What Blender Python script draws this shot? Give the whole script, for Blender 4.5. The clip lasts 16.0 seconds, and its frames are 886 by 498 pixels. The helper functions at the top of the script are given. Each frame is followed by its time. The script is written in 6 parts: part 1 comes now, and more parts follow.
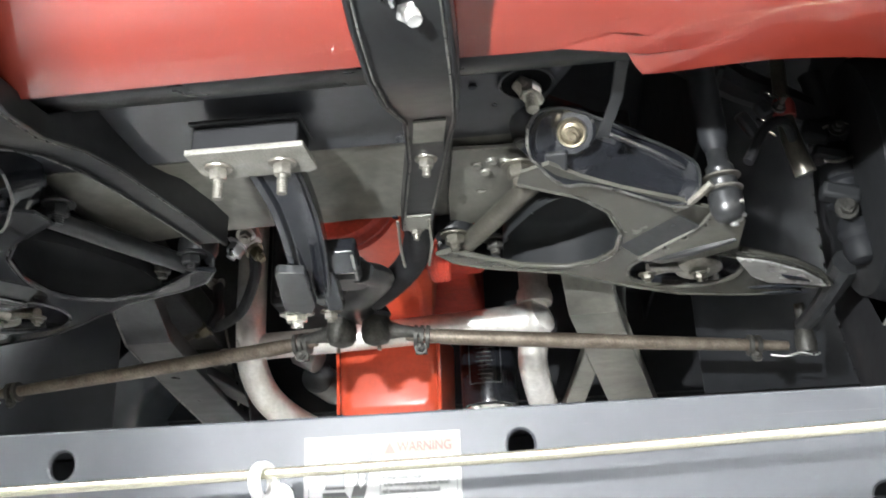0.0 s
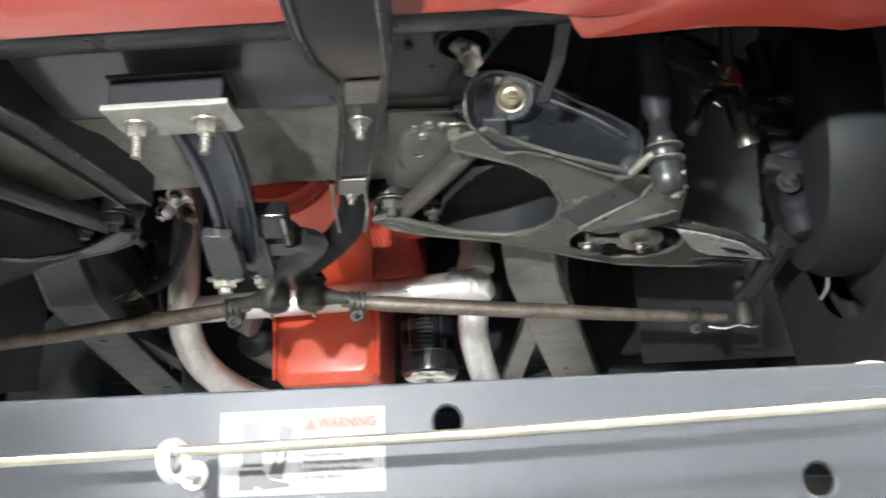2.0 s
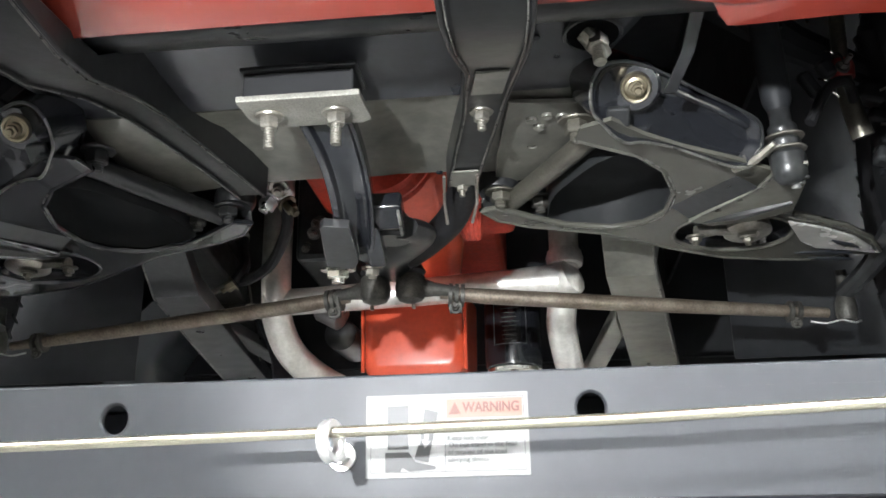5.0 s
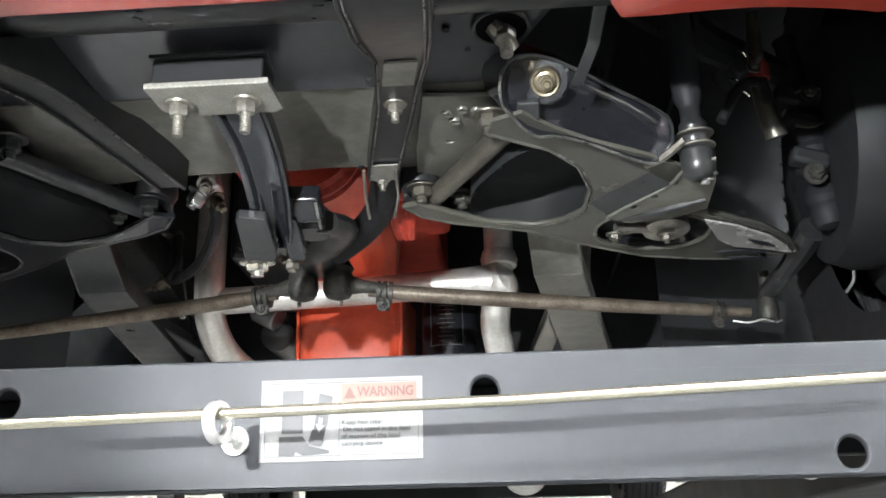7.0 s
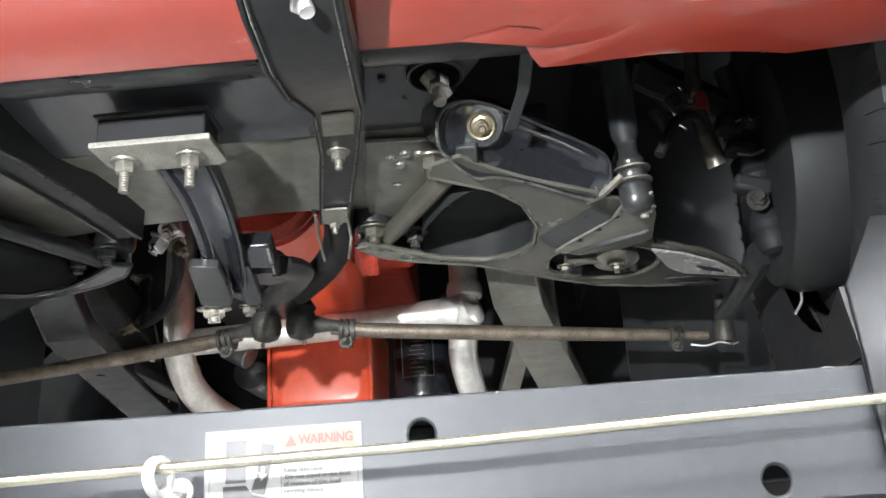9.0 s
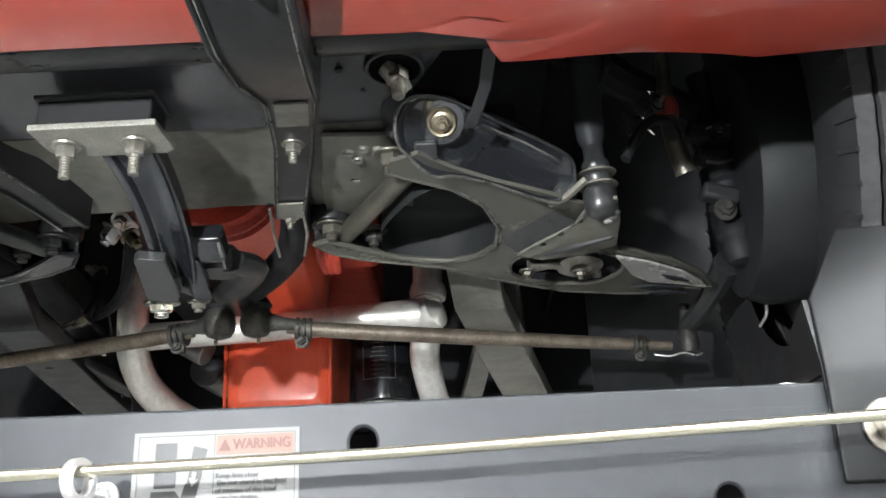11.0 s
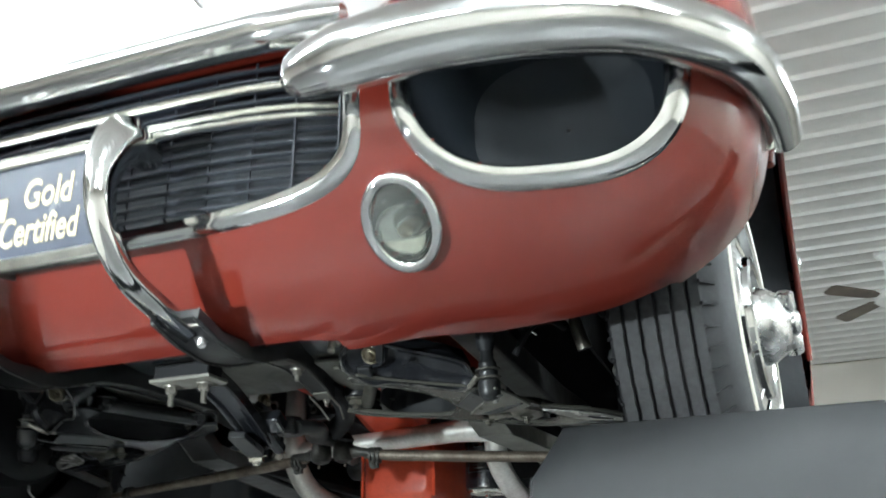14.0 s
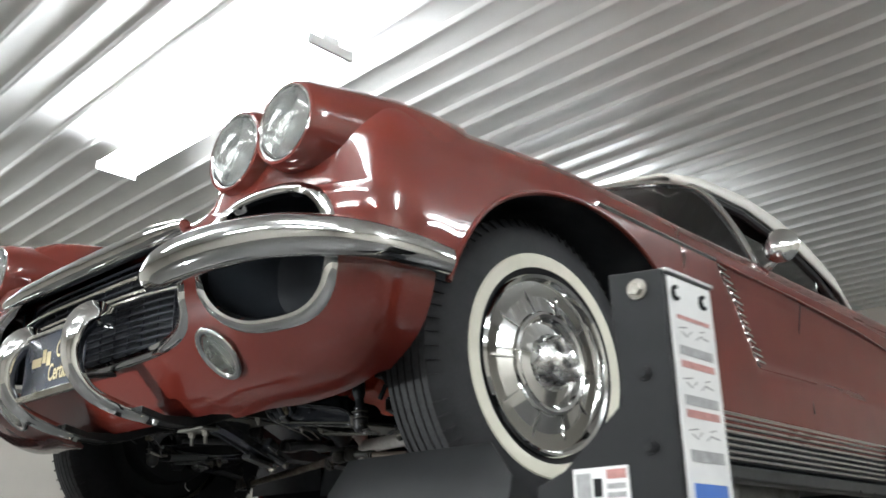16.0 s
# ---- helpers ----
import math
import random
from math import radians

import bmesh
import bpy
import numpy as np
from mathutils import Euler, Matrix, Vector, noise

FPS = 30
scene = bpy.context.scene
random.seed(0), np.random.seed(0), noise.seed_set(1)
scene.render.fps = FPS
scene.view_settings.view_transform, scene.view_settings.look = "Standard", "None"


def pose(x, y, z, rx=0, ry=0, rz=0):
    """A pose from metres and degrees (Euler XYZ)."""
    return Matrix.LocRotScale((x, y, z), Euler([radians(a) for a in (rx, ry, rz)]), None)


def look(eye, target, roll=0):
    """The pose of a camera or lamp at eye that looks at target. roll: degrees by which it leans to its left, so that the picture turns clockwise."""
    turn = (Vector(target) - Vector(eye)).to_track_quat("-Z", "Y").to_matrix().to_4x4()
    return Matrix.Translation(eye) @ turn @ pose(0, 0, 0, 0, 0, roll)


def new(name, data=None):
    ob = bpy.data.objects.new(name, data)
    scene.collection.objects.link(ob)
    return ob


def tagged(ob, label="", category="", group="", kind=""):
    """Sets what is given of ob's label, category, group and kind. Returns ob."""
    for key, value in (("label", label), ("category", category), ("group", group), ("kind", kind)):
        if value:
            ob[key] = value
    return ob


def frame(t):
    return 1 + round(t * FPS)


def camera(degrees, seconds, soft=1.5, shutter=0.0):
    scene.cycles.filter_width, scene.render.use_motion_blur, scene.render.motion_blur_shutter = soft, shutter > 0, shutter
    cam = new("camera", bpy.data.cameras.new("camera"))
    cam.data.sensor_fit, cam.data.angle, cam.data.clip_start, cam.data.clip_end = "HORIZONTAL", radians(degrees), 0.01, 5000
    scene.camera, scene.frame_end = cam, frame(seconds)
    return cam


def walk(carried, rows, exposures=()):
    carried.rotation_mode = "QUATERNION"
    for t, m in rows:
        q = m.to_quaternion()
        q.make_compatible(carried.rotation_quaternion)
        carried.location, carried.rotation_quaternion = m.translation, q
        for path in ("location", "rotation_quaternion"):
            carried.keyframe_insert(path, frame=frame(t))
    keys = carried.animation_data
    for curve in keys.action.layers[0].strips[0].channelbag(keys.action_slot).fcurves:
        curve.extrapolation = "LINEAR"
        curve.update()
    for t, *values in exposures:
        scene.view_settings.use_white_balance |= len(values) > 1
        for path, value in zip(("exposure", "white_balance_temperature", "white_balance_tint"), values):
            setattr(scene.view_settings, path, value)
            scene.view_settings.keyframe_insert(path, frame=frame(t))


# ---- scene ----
cam = camera(51.5, 16.0, 1.6, 0.5)
METRES, START, TILT, LEAN, TURN = 2.226, (0.2417, -1.0450, 1.5000), 21.028, 2.041, 6.751
ROWS = [
    (0.0, 0.0, 0.0, 0.0, 0.0, 0.0, -0.0),
    (0.5, 0.0056, 0.0001, -0.0013, -2.34, -1.26, 0.16),
    (1.0, 0.0131, -0.0007, -0.0002, -5.15, -1.3, -0.79),
    (1.5, 0.017, 0.0018, 0.0002, -5.74, -1.42, -1.29),
    (2.0, 0.0071, 0.0136, 0.0021, -3.08, -2.33, -1.19),
    (2.5, -0.0128, 0.0191, 0.0053, 0.15, -2.25, -0.73),
    (3.0, -0.0267, 0.02, 0.0015, 1.22, -2.46, 0.52),
    (5.5, -0.0172, 0.0079, -0.0063, -0.95, -2.45, -2.62),
    (6.0, -0.0048, 0.0108, -0.0127, -2.81, -2.32, -3.12),
    (6.5, -0.0008, 0.0095, -0.0114, -2.9, -2.04, -3.02),
    (7.0, -0.0011, 0.0086, -0.0097, -2.28, -1.69, -1.83),
    (7.5, 0.0038, 0.0075, -0.0074, -2.25, -1.64, -1.0),
    (8.0, 0.0134, 0.0021, -0.0038, -3.02, -1.22, -0.28),
    (8.5, 0.015, 0.0002, -0.0016, -2.97, -0.47, 0.28),
    (9.0, 0.0166, -0.0017, -0.0011, -2.99, -0.31, 0.33),
    (11.5, 0.0315, 0.0125, -0.0013, -4.81, -0.1, -1.66),
    (12.0, 0.0406, 0.0069, 0.0007, -5.85, 0.5, -0.58),
    (12.5, 0.0468, -0.0317, 0.0107, -6.43, 0.01, 0.28),
    (13.0, 0.0499, -0.0776, 0.0432, -1.67, -1.13, 1.4),
    (13.5, 0.1526, -0.1345, 0.0742, 8.16, 0.01, 1.37),
    (14.0, 0.2439, -0.1957, 0.0921, 13.86, 2.01, 3.77),
    (14.5, 0.3445, -0.2323, 0.1154, 21.48, 1.91, 7.45),
    (15.0, 0.4733, -0.2463, 0.1306, 28.26, 2.71, 9.92),
    (15.5, 0.6156, -0.2544, 0.1461, 32.95, 2.19, 11.17),
    (16.0, 0.7301, -0.2844, 0.1634, 34.46, 0.6, 11.69),
]
CAM_BASE = pose(*START, TILT, LEAN, TURN)
walk(cam, [(t, CAM_BASE @ pose(METRES * x, METRES * y, METRES * z, 90 + pitch, roll, yaw)) for t, x, y, z, yaw, pitch, roll in ROWS],
     exposures=[(0.0, 2.08, 6150, 10), (1.0, 1.88, 6150, 10), (3.0, 1.83, 6150, 10), (5.5, 1.6, 6150, 10), (7.5, 1.58, 6150, 10), (9.0, 1.8, 6150, 10), (11.5, 1.33, 6150, 8), (12.0, 1.36, 5800, 4), (12.5, 2.13, 5800, 0), (13.0, 2.16, 5800, 0), (13.5, 1.54, 5800, 0), (14.0, 0.63, 5800, 2), (14.5, 0.04, 6050, 5), (15.0, -0.32, 6050, 7), (16.0, -0.38, 6100, 8)])

# ---- world and lamps ----
world = bpy.data.worlds.new("workshop_air")
scene.world = world
world.use_nodes = True
world.node_tree.nodes["Background"].inputs["Color"].default_value = (0.9, 0.95, 1.0, 1)
world.node_tree.nodes["Background"].inputs["Strength"].default_value = 0.05
CEIL = 4.45
LAMP_Z = 4.2
FLOOR = 0.0
# the last four strips, out of view, are added to brighten ceiling and walls
LIGHTS = [(-2.52, 1.2), (-2.52, -2.6), (1.9, -2.6), (-0.6, -4.8), (2.9, -4.8), (-2.85, 5.0), (5.6, -3.6), (-6.2, -0.4), (6.4, 0.3), (4.6, 4.2)]
for i, (lx, ly) in enumerate(LIGHTS):
    lamp = bpy.data.lights.new("strip_lamp", "AREA")
    lamp.shape, lamp.size, lamp.size_y = "RECTANGLE", 2.25, 0.24
    lamp.energy, lamp.color = 8.0 if ly < -2 or lx < 0 else 80.0, (0.95, 0.985, 1.0)
    new("strip_lamp", lamp).matrix_world = pose(lx, ly, LAMP_Z - 0.055, 0, 0, 0)
    # the open sides of the fitting light the sheets above it
    glow = bpy.data.lights.new("strip_lamp_upward", "AREA")
    glow.shape, glow.size, glow.size_y = "RECTANGLE", 2.25, 0.2
    # stronger over the added right-hand strips, to lift the ceiling there
    glow.energy, glow.color = 215.0 if lx > 4 else 140.0, (0.95, 0.985, 1.0)
    new("strip_lamp_upward", glow).matrix_world = pose(lx, ly, LAMP_Z + 0.055, 180, 0, 0)
# the work torch held beside the camera: it throws the rod's shadow on the beam
torch = bpy.data.lights.new("work_torch", "SPOT")
torch.energy, torch.color, torch.shadow_soft_size, torch.spot_size, torch.spot_blend = 37.0, (1.0, 1.0, 0.97), 0.012, radians(84), 0.3
new("work_torch", torch).matrix_world = look((-0.04, -1.2, 1.684), (0.66, -0.2, 1.94))


# ---- materials ----
def material(name, color, rough=0.5, metal=0.0, coat=0.0, vary=0.15, scale=6.0, bump=0.0, bump_scale=60.0, rough_vary=0.1, color2=None, emit=0.0, transmission=0.0, fine=0.0):
    m = bpy.data.materials.new(name)
    m.use_nodes = True
    nt = m.node_tree
    b = nt.nodes["Principled BSDF"]
    b.inputs["Roughness"].default_value = rough
    b.inputs["Metallic"].default_value = metal
    b.inputs["Coat Weight"].default_value = coat
    b.inputs["Coat Roughness"].default_value = 0.03
    b.inputs["Coat IOR"].default_value = 1.7
    b.inputs["Transmission Weight"].default_value = transmission
    co = nt.nodes.new("ShaderNodeTexCoord")
    n1 = nt.nodes.new("ShaderNodeTexNoise")
    n1.inputs["Scale"].default_value, n1.inputs["Detail"].default_value, n1.inputs["Roughness"].default_value = scale, 8, 0.65
    nt.links.new(co.outputs["Object"], n1.inputs["Vector"])
    ramp = nt.nodes.new("ShaderNodeValToRGB")
    c2 = color2 if color2 else tuple(max(0.0, c * (1 - vary)) for c in color)
    c1 = tuple(min(1.0, c * (1 + vary * 0.6)) for c in color)
    ramp.color_ramp.elements[0].position, ramp.color_ramp.elements[1].position = 0.32, 0.68
    ramp.color_ramp.elements[0].color, ramp.color_ramp.elements[1].color = (*c2, 1), (*c1, 1)
    nt.links.new(n1.outputs["Fac"], ramp.inputs["Fac"])
    last = ramp.outputs["Color"]
    if fine:
        n3 = nt.nodes.new("ShaderNodeTexNoise")
        n3.inputs["Scale"].default_value, n3.inputs["Detail"].default_value = scale * 14, 5
        nt.links.new(co.outputs["Object"], n3.inputs["Vector"])
        r3 = nt.nodes.new("ShaderNodeValToRGB")
        r3.color_ramp.elements[0].position, r3.color_ramp.elements[1].position = 0.35, 0.6
        r3.color_ramp.elements[0].color, r3.color_ramp.elements[1].color = (1 - fine, 1 - fine, 1 - fine, 1), (1, 1, 1, 1)
        nt.links.new(n3.outputs["Fac"], r3.inputs["Fac"])
        mx = nt.nodes.new("ShaderNodeMix")
        mx.data_type, mx.blend_type = "RGBA", "MULTIPLY"
        mx.inputs[0].default_value = 1.0
        nt.links.new(last, mx.inputs[6])
        nt.links.new(r3.outputs["Color"], mx.inputs[7])
        last = mx.outputs[2]
    nt.links.new(last, b.inputs["Base Color"])
    if rough_vary:
        mr = nt.nodes.new("ShaderNodeMapRange")
        mr.inputs["To Min"].default_value, mr.inputs["To Max"].default_value = max(0.02, rough - rough_vary), min(1.0, rough + rough_vary)
        n2 = nt.nodes.new("ShaderNodeTexNoise")
        n2.inputs["Scale"].default_value, n2.inputs["Detail"].default_value = scale * 3.1, 6
        nt.links.new(co.outputs["Object"], n2.inputs["Vector"])
        nt.links.new(n2.outputs["Fac"], mr.inputs["Value"])
        nt.links.new(mr.outputs["Result"], b.inputs["Roughness"])
    if bump:
        nb = nt.nodes.new("ShaderNodeTexNoise")
        nb.inputs["Scale"].default_value, nb.inputs["Detail"].default_value = bump_scale, 6
        nt.links.new(co.outputs["Object"], nb.inputs["Vector"])
        bp = nt.nodes.new("ShaderNodeBump")
        bp.inputs["Strength"].default_value, bp.inputs["Distance"].default_value = bump, 0.004
        nt.links.new(nb.outputs["Fac"], bp.inputs["Height"])
        nt.links.new(bp.outputs["Normal"], b.inputs["Normal"])
    if emit:
        b.inputs["Emission Color"].default_value = (*color, 1)
        b.inputs["Emission Strength"].default_value = emit
    return m


SATIN = material("satin_bright_metal", (0.72, 0.72, 0.71), 0.27, 1.0, 0, 0.1, 20.0, 0.03, 60, 0.06)
PAINT = material("red_lacquer", (0.108, 0.0138, 0.0080), 0.4, 0, 1.0, 0.12, 2.0, 0.02, 12, 0.05)
PAINT.node_tree.nodes["Principled BSDF"].inputs["Specular IOR Level"].default_value = 0.1
ENGINE = material("engine_enamel", (0.55, 0.07, 0.028), 0.32, 0, 0.3, 0.2, 9.0, 0.05, 50, 0.08, fine=0.1)
ENGINE_DULL = material("engine_cast_enamel", (0.5, 0.05, 0.025), 0.5, 0, 0, 0.3, 12.0, 0.15, 80, 0.1, fine=0.25)
CHROME = material("chrome", (0.64, 0.64, 0.63), 0.05, 1.0, 0, 0.04, 3.0, 0.0, 10, 0.02)
CHROME_OLD = material("chrome_pitted", (0.68, 0.67, 0.62), 0.16, 1.0, 0, 0.25, 30.0, 0.08, 120, 0.08)
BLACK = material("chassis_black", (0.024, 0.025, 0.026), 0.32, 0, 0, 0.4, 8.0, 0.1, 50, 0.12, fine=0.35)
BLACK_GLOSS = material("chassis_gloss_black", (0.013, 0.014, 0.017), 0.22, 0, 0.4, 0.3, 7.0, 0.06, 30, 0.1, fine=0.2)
DIRTY = material("dusty_frame_black", (0.04, 0.039, 0.035), 0.42, 0, 0, 0.45, 10.0, 0.2, 60, 0.15, (0.012, 0.012, 0.012), fine=0.3)
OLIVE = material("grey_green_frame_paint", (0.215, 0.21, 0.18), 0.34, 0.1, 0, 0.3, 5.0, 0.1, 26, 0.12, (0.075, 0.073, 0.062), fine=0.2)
CAST = material("cast_iron", (0.075, 0.072, 0.064), 0.5, 0.55, 0, 0.5, 24.0, 0.35, 110, 0.15, (0.03, 0.03, 0.028), fine=0.3)
STEEL = material("bare_steel", (0.36, 0.345, 0.31), 0.38, 0.85, 0, 0.35, 26.0, 0.15, 110, 0.12, (0.18, 0.165, 0.14), fine=0.2)
BRASS = material("cadmium_plate", (0.2, 0.175, 0.125), 0.4, 0.9, 0, 0.3, 30.0, 0.1, 90, 0.1)
ZINC = material("yellow_zinc", (0.5, 0.475, 0.375), 0.16, 0.9, 0, 0.12, 14.0, 0.04, 90, 0.08)
BRIGHT_ZINC = material("bright_zinc", (0.56, 0.56, 0.55), 0.3, 0.8, 0, 0.12, 20.0, 0.05, 90, 0.08)
PIPE = material("aluminised_pipe", (0.72, 0.71, 0.68), 0.38, 0.7, 0, 0.25, 12.0, 0.06, 50, 0.12, (0.5, 0.48, 0.43), fine=0.12)
ROD = material("rusty_rod", (0.17, 0.145, 0.115), 0.5, 0.5, 0, 0.5, 26.0, 0.25, 120, 0.12, (0.075, 0.055, 0.04), fine=0.3)
RUBBER = material("rubber", (0.010, 0.010, 0.011), 0.6, 0, 0, 0.25, 14.0, 0.12, 90, 0.1)
TYRE = material("tyre_rubber", (0.018, 0.018, 0.0195), 0.68, 0, 0, 0.25, 10.0, 0.1, 120, 0.1, fine=0.15)
WHITEWALL = material("cream_whitewall", (0.62, 0.6, 0.5), 0.5, 0, 0, 0.12, 8.0, 0.04, 60, 0.1)
LIFT = material("lift_grey_enamel", (0.0165, 0.0179, 0.0208), 0.5, 0, 0, 0.12, 5.0, 0.03, 40, 0.08, fine=0.08)
STOP_GREY = material("stop_charcoal_enamel", (0.005, 0.0056, 0.0061), 0.5, 0, 0, 0.15, 5.0, 0.04, 40, 0.08, fine=0.1)
LIFT_BLACK = material("lift_black_enamel", (0.006, 0.0065, 0.007), 0.55, 0, 0, 0.2, 6.0, 0.05, 40, 0.1)
LABEL = material("white_label", (0.108, 0.108, 0.106), 0.6, 0, 0, 0.03, 4.0)
LABEL_RED = material("label_salmon", (0.12, 0.058, 0.044), 0.5, 0, 0, 0.08, 6.0)
LABEL_RED_DARK = material("label_salmon_dark", (0.05, 0.016, 0.01), 0.5, 0, 0, 0.05, 6.0)
INK = material("label_ink", (0.006, 0.006, 0.0065), 0.45, 0, 0, 0.1, 8.0)
INK_GREY = material("label_grey_ink", (0.013, 0.013, 0.014), 0.45, 0, 0, 0.1, 8.0)
BLUE = material("label_blue", (0.05, 0.13, 0.4), 0.4, 0, 0, 0.1, 8.0)
GOLD = material("gold_lettering", (0.38, 0.32, 0.19), 0.4, 0.2, 0, 0.1, 8.0)
PLATE_BLACK = material("plate_black", (0.03, 0.034, 0.045), 0.25, 0, 0.3, 0.1, 8.0)
GRILLE_DARK = material("grille_dark", (0.007, 0.0085, 0.0125), 0.5, 0.0, 0, 0.2, 12.0)
CEIL_PAINT = material("white_ribbed_steel", (0.84, 0.83, 0.805), 0.46, 0, 0, 0.05, 1.2, 0.02, 30, 0.06)
WALL_PAINT = material("cream_wall_steel", (0.48, 0.455, 0.41), 0.45, 0, 0, 0.06, 1.0, 0.02, 30, 0.06)
CONCRETE = material("sealed_concrete", (0.07, 0.069, 0.067), 0.35, 0, 0, 0.18, 1.4, 0.05, 40, 0.1, fine=0.1)
LAMP_GLOW = material("lamp_diffuser", (1.0, 0.985, 0.96), 0.5, 0, 0, 0.0, 1.0, emit=58.0)
LAMP_BODY = material("lamp_white_enamel", (0.75, 0.75, 0.74), 0.4, 0, 0, 0.04, 2.0)
SOFT_TOP = material("white_vinyl_top", (0.74, 0.72, 0.67), 0.5, 0, 0, 0.06, 6.0, 0.08, 160, 0.06)
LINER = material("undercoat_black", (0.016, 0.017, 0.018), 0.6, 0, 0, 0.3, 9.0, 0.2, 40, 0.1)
LINER_BLUE = material("blue_black_panel", (0.017, 0.022, 0.027), 0.4, 0, 0, 0.25, 5.0, 0.05, 40, 0.1)
HOSE_RED = material("red_boot", (0.26, 0.03, 0.022), 0.5, 0, 0, 0.2, 12.0)
GLASS = material("lamp_glass", (0.86, 0.89, 0.87), 0.08, 0, 0, 0.05, 3.0, 0.16, 70, 0.03, transmission=0.93)
PANE = material("window_glass", (0.8, 0.86, 0.84), 0.02, 0, 0, 0.0, 1.0, rough_vary=0.0, transmission=1.0)
LENS = material("clear_lens", (0.86, 0.89, 0.84), 0.04, 0, 0, 0.05, 20.0, 0.06, 60, 0.02, transmission=0.96)


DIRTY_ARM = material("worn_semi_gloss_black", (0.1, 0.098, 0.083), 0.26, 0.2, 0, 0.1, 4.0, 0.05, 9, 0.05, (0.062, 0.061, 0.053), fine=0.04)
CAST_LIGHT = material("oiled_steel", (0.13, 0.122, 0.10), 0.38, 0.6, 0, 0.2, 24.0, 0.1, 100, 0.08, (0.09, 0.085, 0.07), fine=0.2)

WELL = material("wheel_well_black", (0.014, 0.015, 0.017), 0.6, 0, 0, 0.35, 7.0, 0.2, 40, 0.1)
BRACE = material("brace_semi_gloss_black", (0.011, 0.0115, 0.012), 0.34, 0, 0, 0.4, 9.0, 0.08, 70, 0.12, fine=0.3)
for dull in (LIFT, STOP_GREY, LIFT_BLACK, WELL, LINER, TYRE, INK, INK_GREY, LABEL, LABEL_RED, LABEL_RED_DARK, RUBBER, GRILLE_DARK):
    dull.node_tree.nodes["Principled BSDF"].inputs["Specular IOR Level"].default_value = 0.25
TIP_HIGHLIGHT = material("tip_highlight_steel", (0.46, 0.45, 0.43), 0.26, 0.4, 0, 0.2, 18.0, 0.1, 30, 0.1)
PANEL_BLACK = material("dusty_blue_black_panel", (0.034, 0.036, 0.041), 0.3, 0, 0.2, 0.4, 4.0, 0.08, 20, 0.1, (0.018, 0.019, 0.022), fine=0.2)
GALV = material("dull_galvanised_plate", (0.22, 0.215, 0.19), 0.5, 0.2, 0, 0.3, 40.0, 0.15, 90, 0.12, (0.17, 0.163, 0.14), fine=0.3)
RECESS_SHADE = material("recess_shade_blue_black", (0.006, 0.0075, 0.0095), 0.55, 0, 0, 0.3, 6.0)
HOLE_SHADE = material("matt_black_hole_shade", (0.004, 0.004, 0.004), 0.9, 0, 0, 0.0, 1.0, rough_vary=0.0)
HOLE_SHADE.node_tree.nodes["Principled BSDF"].inputs["Specular IOR Level"].default_value = 0.0
RECESS_SHADE.node_tree.nodes["Principled BSDF"].inputs["Specular IOR Level"].default_value = 0.12
STICKER_GREY = material("faded_sticker_print", (0.3, 0.3, 0.3), 0.5, 0, 0, 0.3, 60.0)
STICKER_RED = material("faded_red_print", (0.42, 0.2, 0.18), 0.5, 0, 0, 0.3, 60.0)
STICKER = material("white_sticker_film", (0.68, 0.68, 0.67), 0.4, 0, 0, 0.08, 9.0)
LIP = material("worn_bare_edge", (0.2, 0.195, 0.18), 0.3, 0.5, 0, 0.3, 40.0, 0.05, 90, 0.12, (0.015, 0.015, 0.014))
TREAD = material("dusty_tread_rubber", (0.036, 0.036, 0.038), 0.75, 0, 0, 0.25, 9.0, 0.15, 140, 0.1, fine=0.3)
FAN_WOOD = material("fan_blade_wood", (0.13, 0.1, 0.075), 0.5, 0, 0, 0.3, 5.0, 0.05, 40, 0.1)


# ---- mesh helpers ----
def thing(name, at, label, category, group="", kind=""):
    ob = new(name)
    ob.location = at
    ob.empty_display_size = 0.05
    return tagged(ob, label, category, group, kind)


def base_of(ob):
    p = Vector((0, 0, 0))
    while ob:
        p = p + Vector(ob.location)
        ob = ob.parent
    return p


def part(name, bm, mat, parent=None, label="", smooth=35, solid=0.0, bevel=0.0, at=None, rim=True):
    """Links a bmesh, given in world metres, as one mesh object under parent; at: its own origin."""
    bmesh.ops.remove_doubles(bm, verts=bm.verts, dist=1e-5)
    bmesh.ops.recalc_face_normals(bm, faces=bm.faces)
    for f in bm.faces:
        f.smooth = smooth > 0
    for e in bm.edges:
        e.smooth = not (len(e.link_faces) == 2 and e.calc_face_angle(0.0) > radians(smooth))
    me = bpy.data.meshes.new(name)
    origin = Vector(at) if at else base_of(parent) if parent else Vector((0, 0, 0))
    bmesh.ops.translate(bm, verts=bm.verts, vec=-origin)
    bm.to_mesh(me)
    bm.free()
    me.materials.append(mat)
    ob = new(name, me)
    if parent:
        ob.parent = parent
        ob.location = origin - base_of(parent)
    else:
        ob.location = origin
    if solid:
        md = ob.modifiers.new("thickness", "SOLIDIFY")
        md.thickness, md.offset, md.use_rim = solid, 0, rim
    if bevel:
        md = ob.modifiers.new("edge", "BEVEL")
        md.width, md.segments, md.limit_method = bevel, 2, "ANGLE"
    if label:
        tagged(ob, label)
    return ob


def B():
    return bmesh.new()


